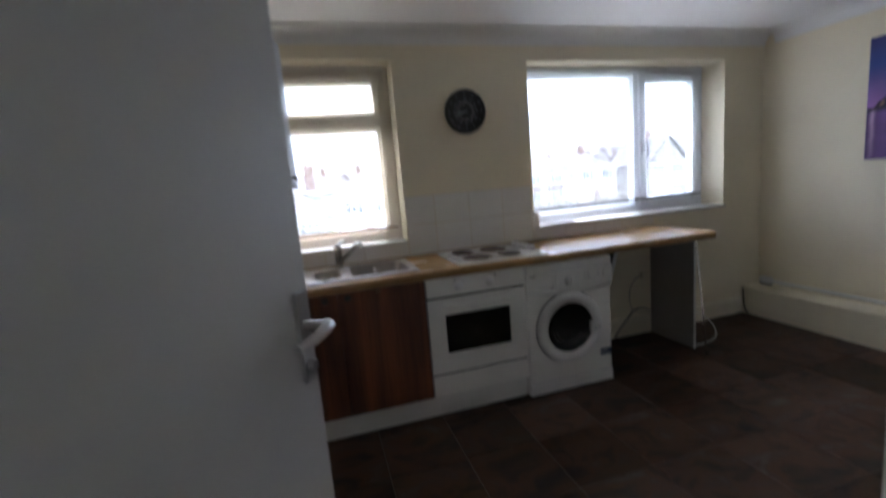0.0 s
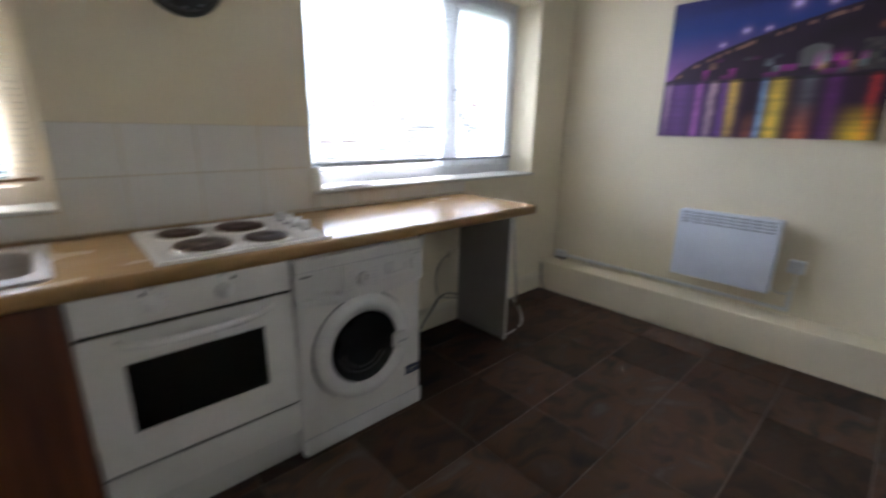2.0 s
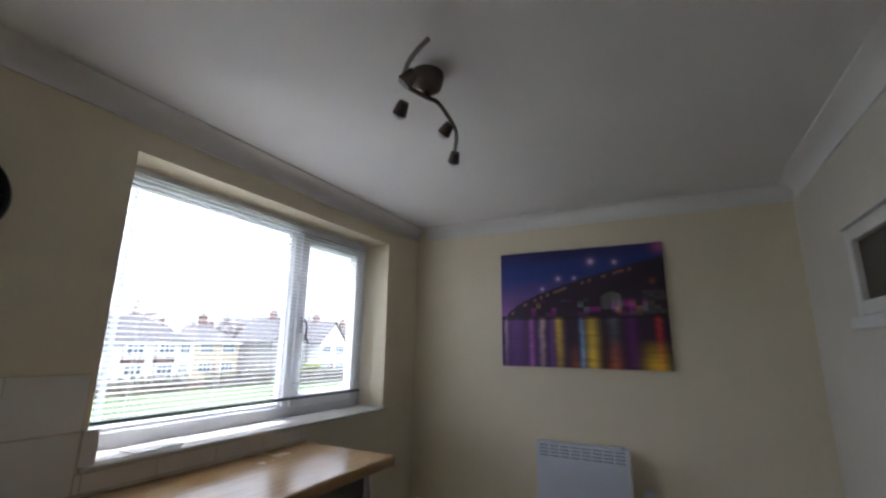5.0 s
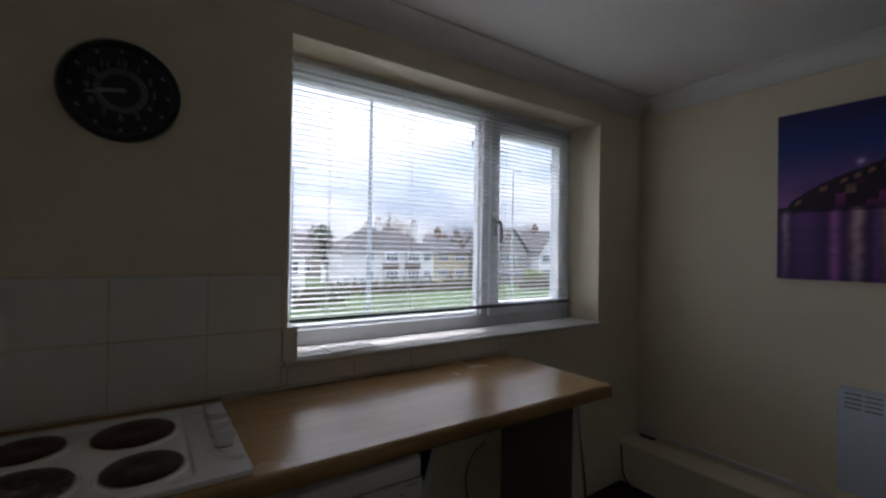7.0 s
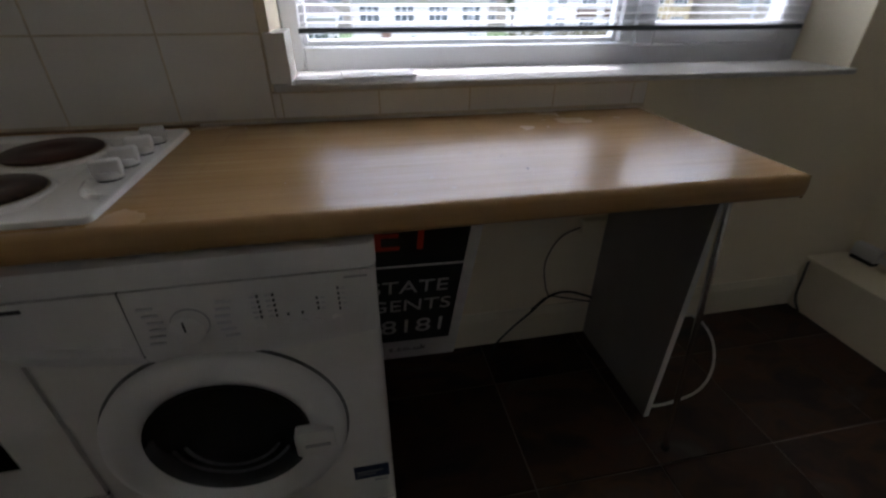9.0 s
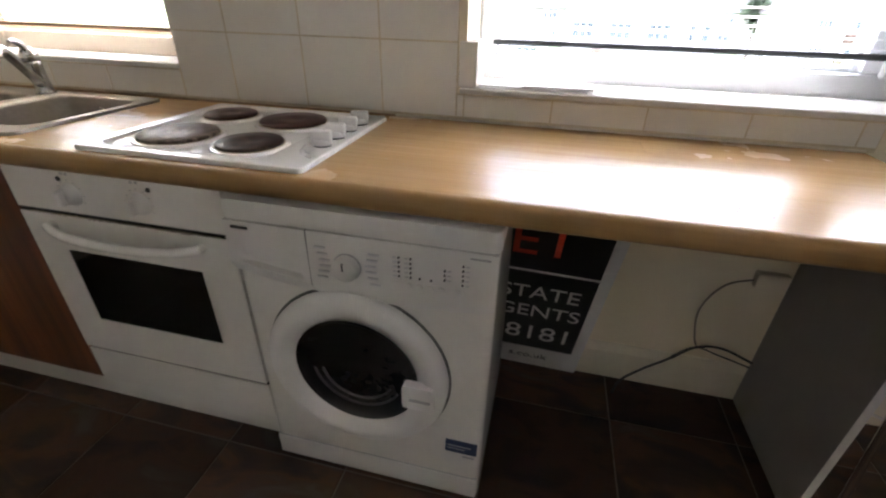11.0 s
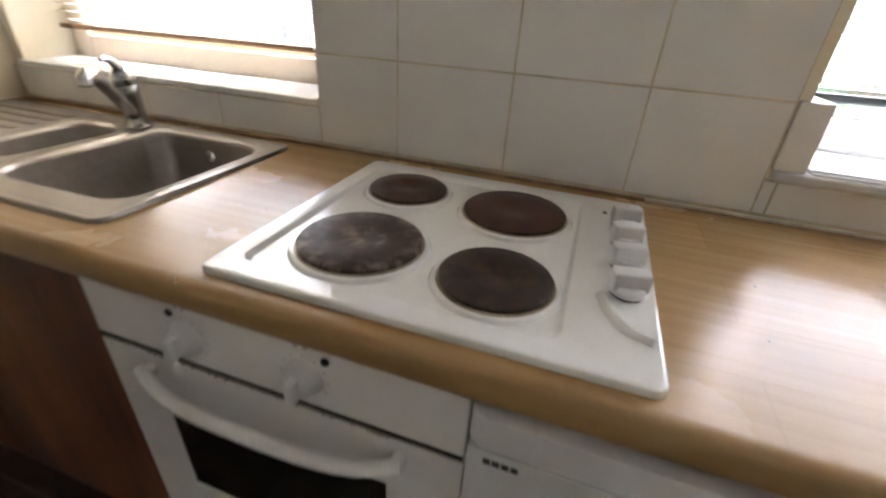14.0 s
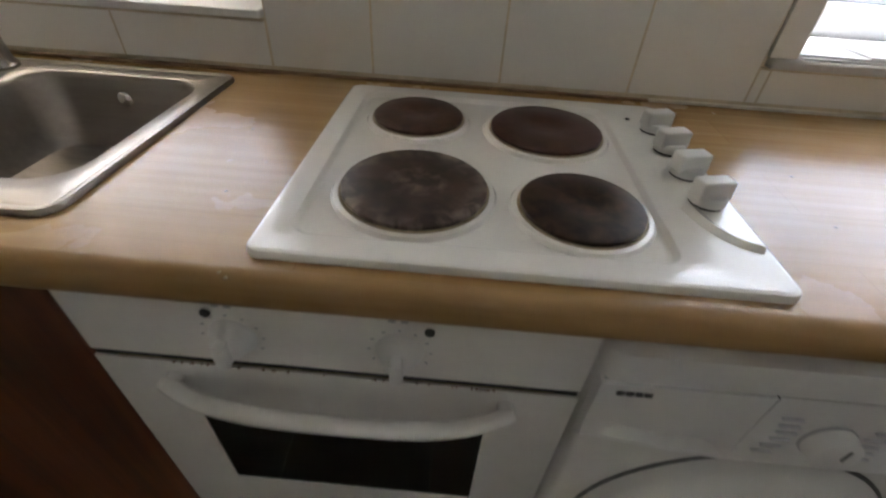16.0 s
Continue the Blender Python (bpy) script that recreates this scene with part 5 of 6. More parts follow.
cable("cable", [(2.565, 2.46, 0.008), (2.66, 2.46, 0.006), (2.80, 2.49, 0.006), (2.92, 2.57, 0.012), (2.98, 2.66, 0.05), (2.95, 2.72, 0.11), (2.86, 2.74, 0.15), (2.70, 2.78, 0.16), (2.562, 2.80, 0.17)], 0.005, M_CABLE_WHITE, "white cable looping on the floor")
cable("cable", [(3.541, 2.80, 0.006), (3.540, 2.835, 0.06), (3.540, 2.845, 0.15), (3.542, 2.853, 0.23)], 0.005, M_CABLE_BLACK, "dark cable rising beside the pipe boxing")
jbox = thing("junction_box", (3.735, 2.80, 0.245), "white surface socket box low on the wall", "socket")
part("box", boxes((3.722, XR, 2.745, 2.845, 0.262, 0.318), bevel=0.004), M_PLASTIC, jbox)
# added black box: shadow below the socket box, put into colour
part("underside", boxes((3.726, XR, 2.75, 2.84, 0.2455, 0.262)), M_CABLE_BLACK, jbox, "black box painted as the shadow under the socket box")
box2 = thing("socket_box", (2.45, YW - 0.02, 0.50), "small pale socket box under the worktop", "socket")
part("box", boxes((2.45, 2.54, YW - 0.030, YW - 0.001, 0.475, 0.525), bevel=0.004), M_WALL, box2)

# ---- heater on the east wall ----
heater = thing("panel_heater", (3.65, 1.57, 0.392), "white slim electric panel heater on the wall", "heater")
HY0, HY1 = 1.290, 1.852
part("casing", boxes((3.602, 3.690, HY0, HY1, 0.392, 0.836), bevel=0.008), M_HEATER, heater, smooth=True)
for k in range(8):
    y = HY0 + 0.022 + k * 0.0655
    bm = bmesh.new()
    for j in range(4):
        box(bm, 3.6005, 3.603, y, y + 0.056, 0.817 - 0.020 * j, 0.8255 - 0.020 * j)
    tagged(part("grille", bm, M_HEATERSLOT, heater), kind="stuff")
part("bracket", boxes((3.690, XR, HY0 + 0.08, HY0 + 0.12, 0.46, 0.80), (3.690, XR, HY1 - 0.12, HY1 - 0.08, 0.46, 0.80)), M_PLASTIC, heater)
part("thermostat", boxes((3.625, 3.665, HY0 + 0.04, HY0 + 0.12, 0.834, 0.849), bevel=0.004), M_PLASTIC, heater)
spur = thing("fused_spur", (XR - 0.02, 1.195, 0.54), "white fused switch plate beside the heater", "socket")
part("plate", boxes((XR - 0.042, XR, 1.158, 1.238, 0.520, 0.600), bevel=0.005), M_UPVC, spur)
part("flex_outlet", boxes((XR - 0.052, XR - 0.042, 1.19, 1.206, 0.535, 0.555), bevel=0.002), M_PLASTIC, spur)
cable("cable", [(3.715, 1.20, 0.54), (3.712, 1.185, 0.47), (3.712, 1.205, 0.40), (3.705, 1.262, 0.39), (3.675, 1.305, 0.44)], 0.005, M_CABLE_WHITE, "white heater flex curving below the switch")
solid("cable_trunking", boxes((XR - 0.018, XR, 1.19, 2.745, 0.268, 0.290), (XR - 0.018, XR, 1.19, 1.212, 0.290, 0.40), bevel=0.002, seg=1), M_PLASTIC, "pale plastic cable trunking along the wall", "trunking")

# ---- picture ----
PY0, PY1, PZ0, PZ1 = 1.006, 2.118, 1.300, 2.122
picture = thing("canvas_picture", (XR, 1.56, PZ0), "canvas print of a lit bridge over purple water", "picture")
part("stretcher", boxes((XR - 0.022, XR - 0.001, PY0, PY1, PZ0, PZ1)), M_CANVASEDGE, picture)


def print_colour(u, v):
    """u from the window side, v upwards, both 0 to 1: dusk sky, dark bridge with lamps and lit houses, coloured water."""
    n1 = noise.noise((u * 6, v * 6, 0.3))
    shore = 0.415
    deck = shore + 0.015 + 0.47 * max(0, u - 0.04) ** 0.60 + 0.006 * noise.noise((u * 30, 2.0, 0))

    def glow(cx, cy, w, col):
        return Vector(col) * math.exp(-((u - cx) ** 2 * 1.8 + (v - cy) ** 2) / (w * w))

    if v > shore:
        k = (v - shore) / (1 - shore)
        c = Vector((0.24, 0.11, 0.36)).lerp(Vector((0.016, 0.048, 0.270)), min(1, k * 1.6)).lerp(Vector((0.030, 0.018, 0.130)), max(0, k - 0.62) * 2.2)
        c += Vector((0.16, 0.05, 0.15)) * max(0, 1 - u / 0.5) * max(0, 1 - k / 0.45)
        c *= 1 - 0.35 * max(0, noise.noise((u * 3, v * 9, 4))) - 0.35 * max(0, k - 0.75)
        if v < deck:
            c = Vector((0.028, 0.011, 0.032)) * (1 + 0.7 * n1)
            town = max(0, 1 - abs(v - shore - 0.075) / 0.085)
            cell = noise.cell((u * 30, v * 22, 0))
            if town > 0 and u > 0.20 and cell > 0.25:
                tint = noise.cell((u * 30, v * 22, 7))
                c += town * (Vector((0.30, 0.02, 0.24)) if tint < 0.4 else Vector((0.16, 0.22, 0.22)) if tint < 0.75 else Vector((0.30, 0.17, 0.08)))
            if 0.635 < u < 0.755 and shore + 0.06 < v < shore + 0.20 - 0.9 * (u - 0.70) ** 2 * 10:
                c += Vector((0.20, 0.22, 0.19)) * (0.7 + 0.5 * noise.cell((u * 40, 1, 3)))
            if u > 0.87 and shore + 0.02 < v < shore + 0.20:
                c += Vector((0.065, 0.075, 0.050)) * (0.7 + 0.7 * noise.cell((u * 30, v * 30, 5)))
            if abs(v - deck + 0.035) < 0.012 and noise.cell((u * 46, 3, 2)) > 0.3:
                c += Vector((0.26, 0.13, 0.07))
            c += glow(0.735, shore + 0.055, 0.022, (0.55, 0.35, 0.10)) + glow(0.80, shore + 0.10, 0.035, (0.28, 0.0, 0.18)) + glow(0.93, 0.69, 0.02, (0.35, 0.10, 0.02))
        for cx, cy, w in ((0.28, 0.665, 0.012), (0.385, 0.748, 0.016), (0.485, 0.745, 0.012), (0.59, 0.88, 0.022), (0.73, 0.862, 0.016)):
            c += glow(cx, cy, w, (0.80, 0.60, 0.75)) + glow(cx, cy, w * 2.4, (0.12, 0.06, 0.14))
        return c + glow(0.985, 0.97, 0.05, (0.55, 0.12, 0.25))
    k = v / shore
    c = Vector((0.080, 0.030, 0.140)).lerp(Vector((0.030, 0.006, 0.030)), max(0, min(1, (u - 0.25) / 0.2)))
    for cx, w, col, lo, hi in ((0.03, 0.012, (0.45, 0.30, 0.40), .2, 1), (0.10, 0.05, (0.10, 0.04, 0.16), .6, 1), (0.20, 0.016, (0.40, 0.12, 0.42), 1, .8), (0.27, 0.018, (0.55, 0.38, 0.36), .5, 1), (0.33, 0.014, (0.10, 0.03, 0.22), 1, 1),
                               (0.375, 0.024, (0.78, 0.52, 0.05), .45, 1), (0.515, 0.013, (0.16, 0.36, 0.70), 1, .9), (0.575, 0.036, (0.80, 0.56, 0.05), 1, .8), (0.70, 0.032, (0.11, 0.13, 0.13), .1, 1),
                               (0.70, 0.035, (0.60, 0.13, 0.03), .9, -.6), (0.47, 0.030, (0.40, 0.12, 0.04), .6, -.6), (0.80, 0.03, (0.08, 0.01, 0.11), 1, 1), (0.945, 0.018, (0.50, 0.03, 0.01), .4, 1), (0.915, 0.060, (0.80, 0.52, 0.01), 1.2, -.9)):
        edge = noise.noise((v * 26, cx * 50, 0)) * 0.006
        c += 1.3 * Vector(col) * max(0, lo + (hi - lo) * k) * math.exp(-((u - cx + edge) / w) ** 2) * (0.85 + 0.3 * noise.noise((u * 3, v * 40, 1)))
    return c * (1 if v < shore - 0.015 else 0.3)


NU, NV = 190, 140
verts = [(-0.0225, PY1 - 1.56 - (PY1 - PY0) * i / NU, (PZ1 - PZ0) * j / NV) for j in range(NV + 1) for i in range(NU + 1)]
faces = [(j * (NU + 1) + i, j * (NU + 1) + i + 1, (j + 1) * (NU + 1) + i + 1, (j + 1) * (NU + 1) + i) for j in range(NV) for i in range(NU)]
me = bpy.data.meshes.new("print")
me.from_pydata(verts, [], faces)
att = me.color_attributes.new("print", "FLOAT_COLOR", "POINT")
att.data.foreach_set("color", [c for j in range(NV + 1) for i in range(NU + 1) for c in (*[max(0.0, q) for q in print_colour(i / NU, j / NV)], 1.0)])
me.materials.append(M_CANVAS)
pr = new("print", me)
pr.parent = picture
tagged(pr, "printed canvas face")

# ---- clock ----
clock = thing("wall_clock", (1.017, YW, 1.864), "round black wall clock with pale numerals", "clock")
m = Matrix.Translation((1.017, YW, 1.864)) @ Matrix.Rotation(radians(90), 4, "X")
part("case", lathe(bmesh.new(), [(0.140, 0), (0.149, 0.010), (0.149, 0.026), (0.142, 0.036), (0.132, 0.036), (0.126, 0.024)], m, 64), M_CLOCK, clock, smooth=True)
dial = part("dial", lathe(bmesh.new(), [(0.128, 0.024), (0.0, 0.024)], m, 64), M_CLOCK, clock)
for k in range(12):
    a = radians(30 * (k + 1))
    letters("numeral", str(k + 1), 0.028, M_CLOCKMARK, dial, Matrix.Translation((1.017 + 0.080 * math.sin(a), YW - 0.0248, 1.864 + 0.080 * math.cos(a))) @ turn)
bm = bmesh.new()
for k in range(60):
    b2 = boxes((-0.0006, 0.0006, -0.001, 0, 0.121, 0.124)) if k % 5 else boxes((-0.004, 0.004, -0.001, 0, 0.112, 0.121))
    bmesh.ops.transform(b2, matrix=Matrix.Translation((1.017, YW - 0.0244, 1.864)) @ Matrix.Rotation(radians(6 * k), 4, "Y"), verts=b2.verts)
    tmp = bpy.data.meshes.new("tick_tmp")
    b2.to_mesh(tmp)
    b2.free()
    bm.from_mesh(tmp)
    bpy.data.meshes.remove(tmp)
tagged(part("minute_track", bm, M_CLOCKMARK, dial), kind="stuff")
bm = bmesh.new()
for k in range(3):
    lathe(bm, [(0.050 + 0.006 * k, 0.0245), (0.051 + 0.006 * k, 0.0252), (0.052 + 0.006 * k, 0.0245)], m, 40)
part("inner_pattern", bm, M_PRINTGREY, dial)
for name, a, ln, w in (("hour_hand", 262, 0.058, 0.0045), ("minute_hand", 257, 0.085, 0.0030)):
    b2 = boxes((-w, w, -0.0015, 0, -0.012, ln))
    bmesh.ops.transform(b2, matrix=Matrix.Translation((1.017, YW - 0.028, 1.864)) @ Matrix.Rotation(radians(a), 4, "Y"), verts=b2.verts)
    part(name, b2, M_CLOCKMARK, clock)

# ---- ceiling lamp ----
LX, LY = 1.845, 1.72
lamp = thing("ceiling_light", (LX, LY, CEIL), "dark metal ceiling light with small spots on curved arms, unlit", "lamp")
part("rose", lathe(bmesh.new(), [(0.060, 0), (0.062, -0.020), (0.052, -0.055), (0.030, -0.070), (0, -0.072)], Matrix.Translation((LX, LY, CEIL)), 28), M_LAMPMETAL, lamp, smooth=True)
part("stem", tube(bmesh.new(), [(LX, LY, CEIL - 0.03), (LX, LY, CEIL - 0.085)], 0.012, 10), M_LAMPMETAL, lamp, smooth=True)
AZ = CEIL - 0.085
spots = [(1.692, 1.690, 100), (1.835, 1.815, 60), (2.050, 1.735, 75), (2.300, 1.825, 40)]
arm_pts = [(1.589, 1.570, AZ), (1.624, 1.635, AZ), (1.674, 1.699, AZ), (1.750, 1.752, AZ), (LX, LY + 0.01, AZ), (1.900, 1.706, AZ), (1.990, 1.712, AZ), (2.112, 1.733, AZ), (2.200, 1.770, AZ), (2.300, 1.825, AZ)]
part("arm", tube(bmesh.new(), curve_points(arm_pts), 0.008, 10), M_LAMPMETAL, lamp, smooth=True)
for px, py, a in spots:
    p = Vector((px, py, AZ))
    d = Vector((math.cos(radians(a)), math.sin(radians(a)), -0.9)).normalized()
    q = p + Vector((0, 0, -0.022))
    head = part("spot_head", tube(bmesh.new(), [p, q], 0.006, 8), M_LAMPMETAL, lamp, smooth=True)
    part("spot_shade", tube(bmesh.new(), [q - d * 0.016, q + d * 0.006, q + d * 0.034], 0.019, 16, 1.45), M_LAMPMETAL, head, smooth=True)
    part("bulb", tube(bmesh.new(), [q + d * 0.030, q + d * 0.046], 0.023, 14, 0.75), M_BULB, head, "frosted reflector bulb", smooth=True)

# ---- wall cupboard ----
WC = (XL + 0.002, -0.250, 2.00, 2.40, 1.425, 2.145)
cup = thing("wall_cupboard", (XL, 2.2, 1.425), "dark brown wall cupboard, its door ajar and painted pale with glare", "cupboard")
for board in ((WC[0], WC[1], WC[2], WC[2] + 0.018, WC[4], WC[5]), (WC[0], WC[1], WC[3] - 0.018, WC[3], WC[4], WC[5]), (WC[0], WC[1], WC[2] + 0.018, WC[3] - 0.018, WC[4], WC[4] + 0.018),
              (WC[0], WC[1], WC[2] + 0.018, WC[3] - 0.018, WC[5] - 0.018, WC[5]), (WC[0], WC[0] + 0.01, WC[2] + 0.018, WC[3] - 0.018, WC[4] + 0.018, WC[5] - 0.018)):
    part("carcass_board", boxes(board), M_CARCASS, cup)
bm = boxes((0.0, 0.018, 0.002, 0.395, WC[4] + 0.001, WC[5] - 0.001), bevel=0.0015, seg=1)
hinge_pose = Matrix.Translation((WC[1] + 0.001, WC[2], 0)) @ Matrix.Rotation(radians(-15), 4, "Z")
bmesh.ops.transform(bm, matrix=hinge_pose, verts=bm.verts)
# door is pale all over: grazing glare is put into its colour
cd = part("cupboard_door", bm, M_GLAREDOOR, cup, "laminate door ajar, window glare painted into its pale colour")
bm = lathe(bmesh.new(), [(0, 0.026), (0.011, 0.024), (0.0145, 0.018), (0.011, 0.011), (0.006, 0.007), (0.008, 0)], hinge_pose @ Matrix.Translation((0.018, 0.33, WC[4] + 0.055)) @ Matrix.Rotation(radians(90), 4, "Y"), 16)
part("knob", bm, M_KNOB, cd, "black iron knob", smooth=True)

# ---- outdoors ----
solid("ground", boxes((-3000, 3000, -3000, 3000, GROUND - 0.5, GROUND)), M_GRASS, "green grass sloping to the houses", "grass", kind="structure")
solid("road", boxes((-300, 300, 22, 28, GROUND - 0.3, GROUND + 0.004)), M_ASPHALT, "grey asphalt road", "road", kind="structure")
solid("pavement", boxes((-300, 300, 20, 22, GROUND - 0.3, GROUND + 0.10), (-300, 300, 28, 29.6, GROUND - 0.3, GROUND + 0.10)), M_PAVING, "concrete pavements along the road", "pavement", kind="structure")
solid("wall_outside", boxes((XL - 0.12, XR + 0.12, -1.6, YO, GROUND, -0.11), (-1.0, XL - 0.12, -1.6, YD - 0.1, GROUND, -0.11)), M_RENDER, "rendered storey below the flat", "wall", kind="structure")


def house(x0, x1, y0, depth, eaves, ridge, wall_mat, hip, label, storeys=2, bays=2, gable_front=False, base=0.95, fronts=None, stack=None):
    """A house with its storeys of windows, roof and chimney. hip: how far the ridge ends draw in."""
    h = thing("house", ((x0 + x1) / 2, y0, GROUND), label, "house", group="houses across the green")
    y1 = y0 + depth
    bm = boxes((x0, x1, y0, y1, GROUND, GROUND + eaves))
    if gable_front:
        cx = (x0 + x1) / 2
        prism(bm, [(x0, GROUND + eaves), (x1, GROUND + eaves), (cx, GROUND + ridge - 0.15)], y0, y1, axis="y")
    part("wall", bm, wall_mat, h)
    bm = bmesh.new()
    o, e, r = 0.4, GROUND + eaves - 0.1, GROUND + ridge
    if gable_front:
        cx = (x0 + x1) / 2
        prism(bm, [(x0 - o, e), (cx, r), (x1 + o, e), (x1 + o, e + 0.25), (cx, r + 0.28), (x0 - o, e + 0.25)], y0 - o, y1 + o, axis="y")
    else:
        c = [bm.verts.new(p) for p in ((x0 - o, y0 - o, e), (x1 + o, y0 - o, e), (x1 + o, y1 + o, e), (x0 - o, y1 + o, e), (x0 + hip, (y0 + y1) / 2, r), (x1 - hip, (y0 + y1) / 2, r))]
        for f in ((0, 1, 5, 4), (2, 3, 4, 5), (1, 2, 5), (3, 0, 4), (3, 2, 1, 0)):
            bm.faces.new([c[i] for i in f])
    roof = part("roof", bm, M_ROOF, h)
    part("gutter", boxes((x0 - o, x1 + o, y0 - o - 0.1, y0 - o, e - 0.05, e + 0.08)), M_UPVC, h)
    for cx in ((x0 + x1) / 2, x1 - 1.2)[:1 if x1 - x0 < 14 else 2]:
        ch = part("chimney", boxes((cx - 0.5, cx + 0.5, (y0 + y1) / 2 - 0.4, (y0 + y1) / 2 + 0.4, r - 1.2, r + 1.3), (cx - 0.58, cx + 0.58, (y0 + y1) / 2 - 0.48, (y0 + y1) / 2 + 0.48, r + 1.1, r + 1.22)), stack or M_BRICK, roof)
        for px in (-0.22, 0.22):
            part("chimney_pot", tube(bmesh.new(), [(cx + px, (y0 + y1) / 2, r + 1.3), (cx + px, (y0 + y1) / 2, r + 1.75)], 0.13, 8), M_BRICK, ch)
    w = (x1 - x0) / bays
    row = fronts or [(x0 + w * (k + 0.5), min(w * 0.27, 1.2), 0.0) for k in range(bays)]
    face = y0
    for cx, ww, out in row:
        if out:
            part("bay", boxes((cx - ww - 0.15, cx + ww + 0.15, y0 - out, y0 + 0.1, GROUND, GROUND + eaves - 0.12)), wall_mat, h)
            part("hung_tiles", boxes((cx - ww - 0.22, cx + ww + 0.22, y0 - out - 0.07, y0 + 0.1, GROUND + 2.35, GROUND + 3.25)), M_TILEHUNG, h, "brown hung tiles between the bay windows")
    for s in range(storeys):
        for cx, ww, out in row:
            zb, y0 = GROUND + base + s * 2.6, face - out
            if zb + 1.3 > GROUND + eaves + (1.5 if gable_front else 0):
                continue
            win = part("window", boxes((cx - ww - 0.08, cx + ww + 0.08, y0 - 0.10, y0 + 0.05, zb - 0.08, zb), (cx - ww - 0.08, cx + ww + 0.08, y0 - 0.06, y0 + 0.05, zb + 1.25, zb + 1.33), (cx - ww - 0.08, cx - ww, y0 - 0.06, y0 + 0.05, zb, zb + 1.25),
                       (cx + ww, cx + ww + 0.08, y0 - 0.06, y0 + 0.05, zb, zb + 1.25), *[(cx - ww + 2 * ww * q / 3 - 0.04, cx - ww + 2 * ww * q / 3 + 0.04, y0 - 0.06, y0 + 0.05, zb, zb + 1.25) for q in (1, 2)], (cx - ww, cx + ww, y0 - 0.055, y0 + 0.05, zb + 0.85, zb + 0.92)), M_UPVC, h)
            part("pane", boxes((cx - ww, cx + ww, y0 - 0.02, y0 + 0.04, zb, zb + 1.25)), M_HOUSEGLASS, win)
        y0 = face
        if s == 0:
            dx = x0 + w * 0.95
            part("front_door", boxes((dx - 0.45, dx + 0.45, y0 - 0.05, y0 + 0.05, GROUND, GROUND + 2.05)), M_BRICK, h)
    return h


# two-storey houses seen from the worktop window
house(24.2, 39.8, 60, 9, 5.0, 8.7, M_RENDER, 5.0, "white rendered semi-detached houses with bay windows and brown-grey hipped roof", fronts=((28.5, 0.6, 0), (31.8, 0.95, 0.7), (35.6, 0.95, 0.7), (38.5, 0.6, 0)), stack=M_RENDER)
house(41.2, 48.5, 62, 9, 5.2, 8.0, M_RENDER2, 3.0, "cream rendered house with grey roof", bays=2)
house(49.8, 57.0, 56, 9, 5.2, 9.2, M_STONE, 0, "stone house with a front gable and grey roof", bays=2, gable_front=True)
house(58.0, 65.0, 54, 9, 5.2, 9.0, M_RENDER, 0, "pale house with a front gable", bays=2, gable_front=True)
house(66.5, 76.0, 56, 9, 5.2, 8.5, M_RENDER, 3.0, "white house further along the road", bays=3)
# low houses seen from the sink window
house(-16.0, 0.8, 44, 10, 3.2, 6.6, M_RENDER, 4.5, "long low white house with a grey hipped roof", storeys=1, bays=5)
house(2.2, 15.0, 47, 10, 4.5, 6.9, M_RENDER, 3.0, "white house with grey hipped roof behind a dark hedge", storeys=1, bays=4, base=2.55)
house(-34.0, -18.0, 45, 10, 3.4, 6.6, M_RENDER, 4.5, "low white house with a grey hipped roof beyond", storeys=1, bays=5)
for x0, x1 in ((-30, -8), (-6, 10), (14, 34), (37, 55), (57, 75)):
    house(x0, x1, 84 + 0.1 * x0, 10, 5.2, 8.4, M_STONE, 4, "grey house in the row behind", bays=4)


def leaf_cloud(bm, centre, size, count, leaf_size, seed):
    """Many small leaves scattered through an uneven crown."""
    rng = random.Random(seed)
    for _ in range(count):
        d = Vector((rng.gauss(0, 1), rng.gauss(0, 1), rng.gauss(0, 1))).normalized() * (rng.random() ** 0.4)
        p = Vector(centre) + Vector((d.x * size[0], d.y * size[1], d.z * size[2])) * (0.8 + 0.5 * noise.noise(d * 2 + Vector((seed, 0, 0))))
        a = Vector((rng.gauss(0, 1), rng.gauss(0, 1), rng.gauss(0, 1))).normalized()
        b = a.orthogonal().normalized()
        s = leaf_size * rng.uniform(0.6, 1.4)
        bm.faces.new([bm.verts.new(p + a * s), bm.verts.new(p + b * s * 0.6), bm.verts.new(p - a * s), bm.verts.new(p - b * s * 0.6)])


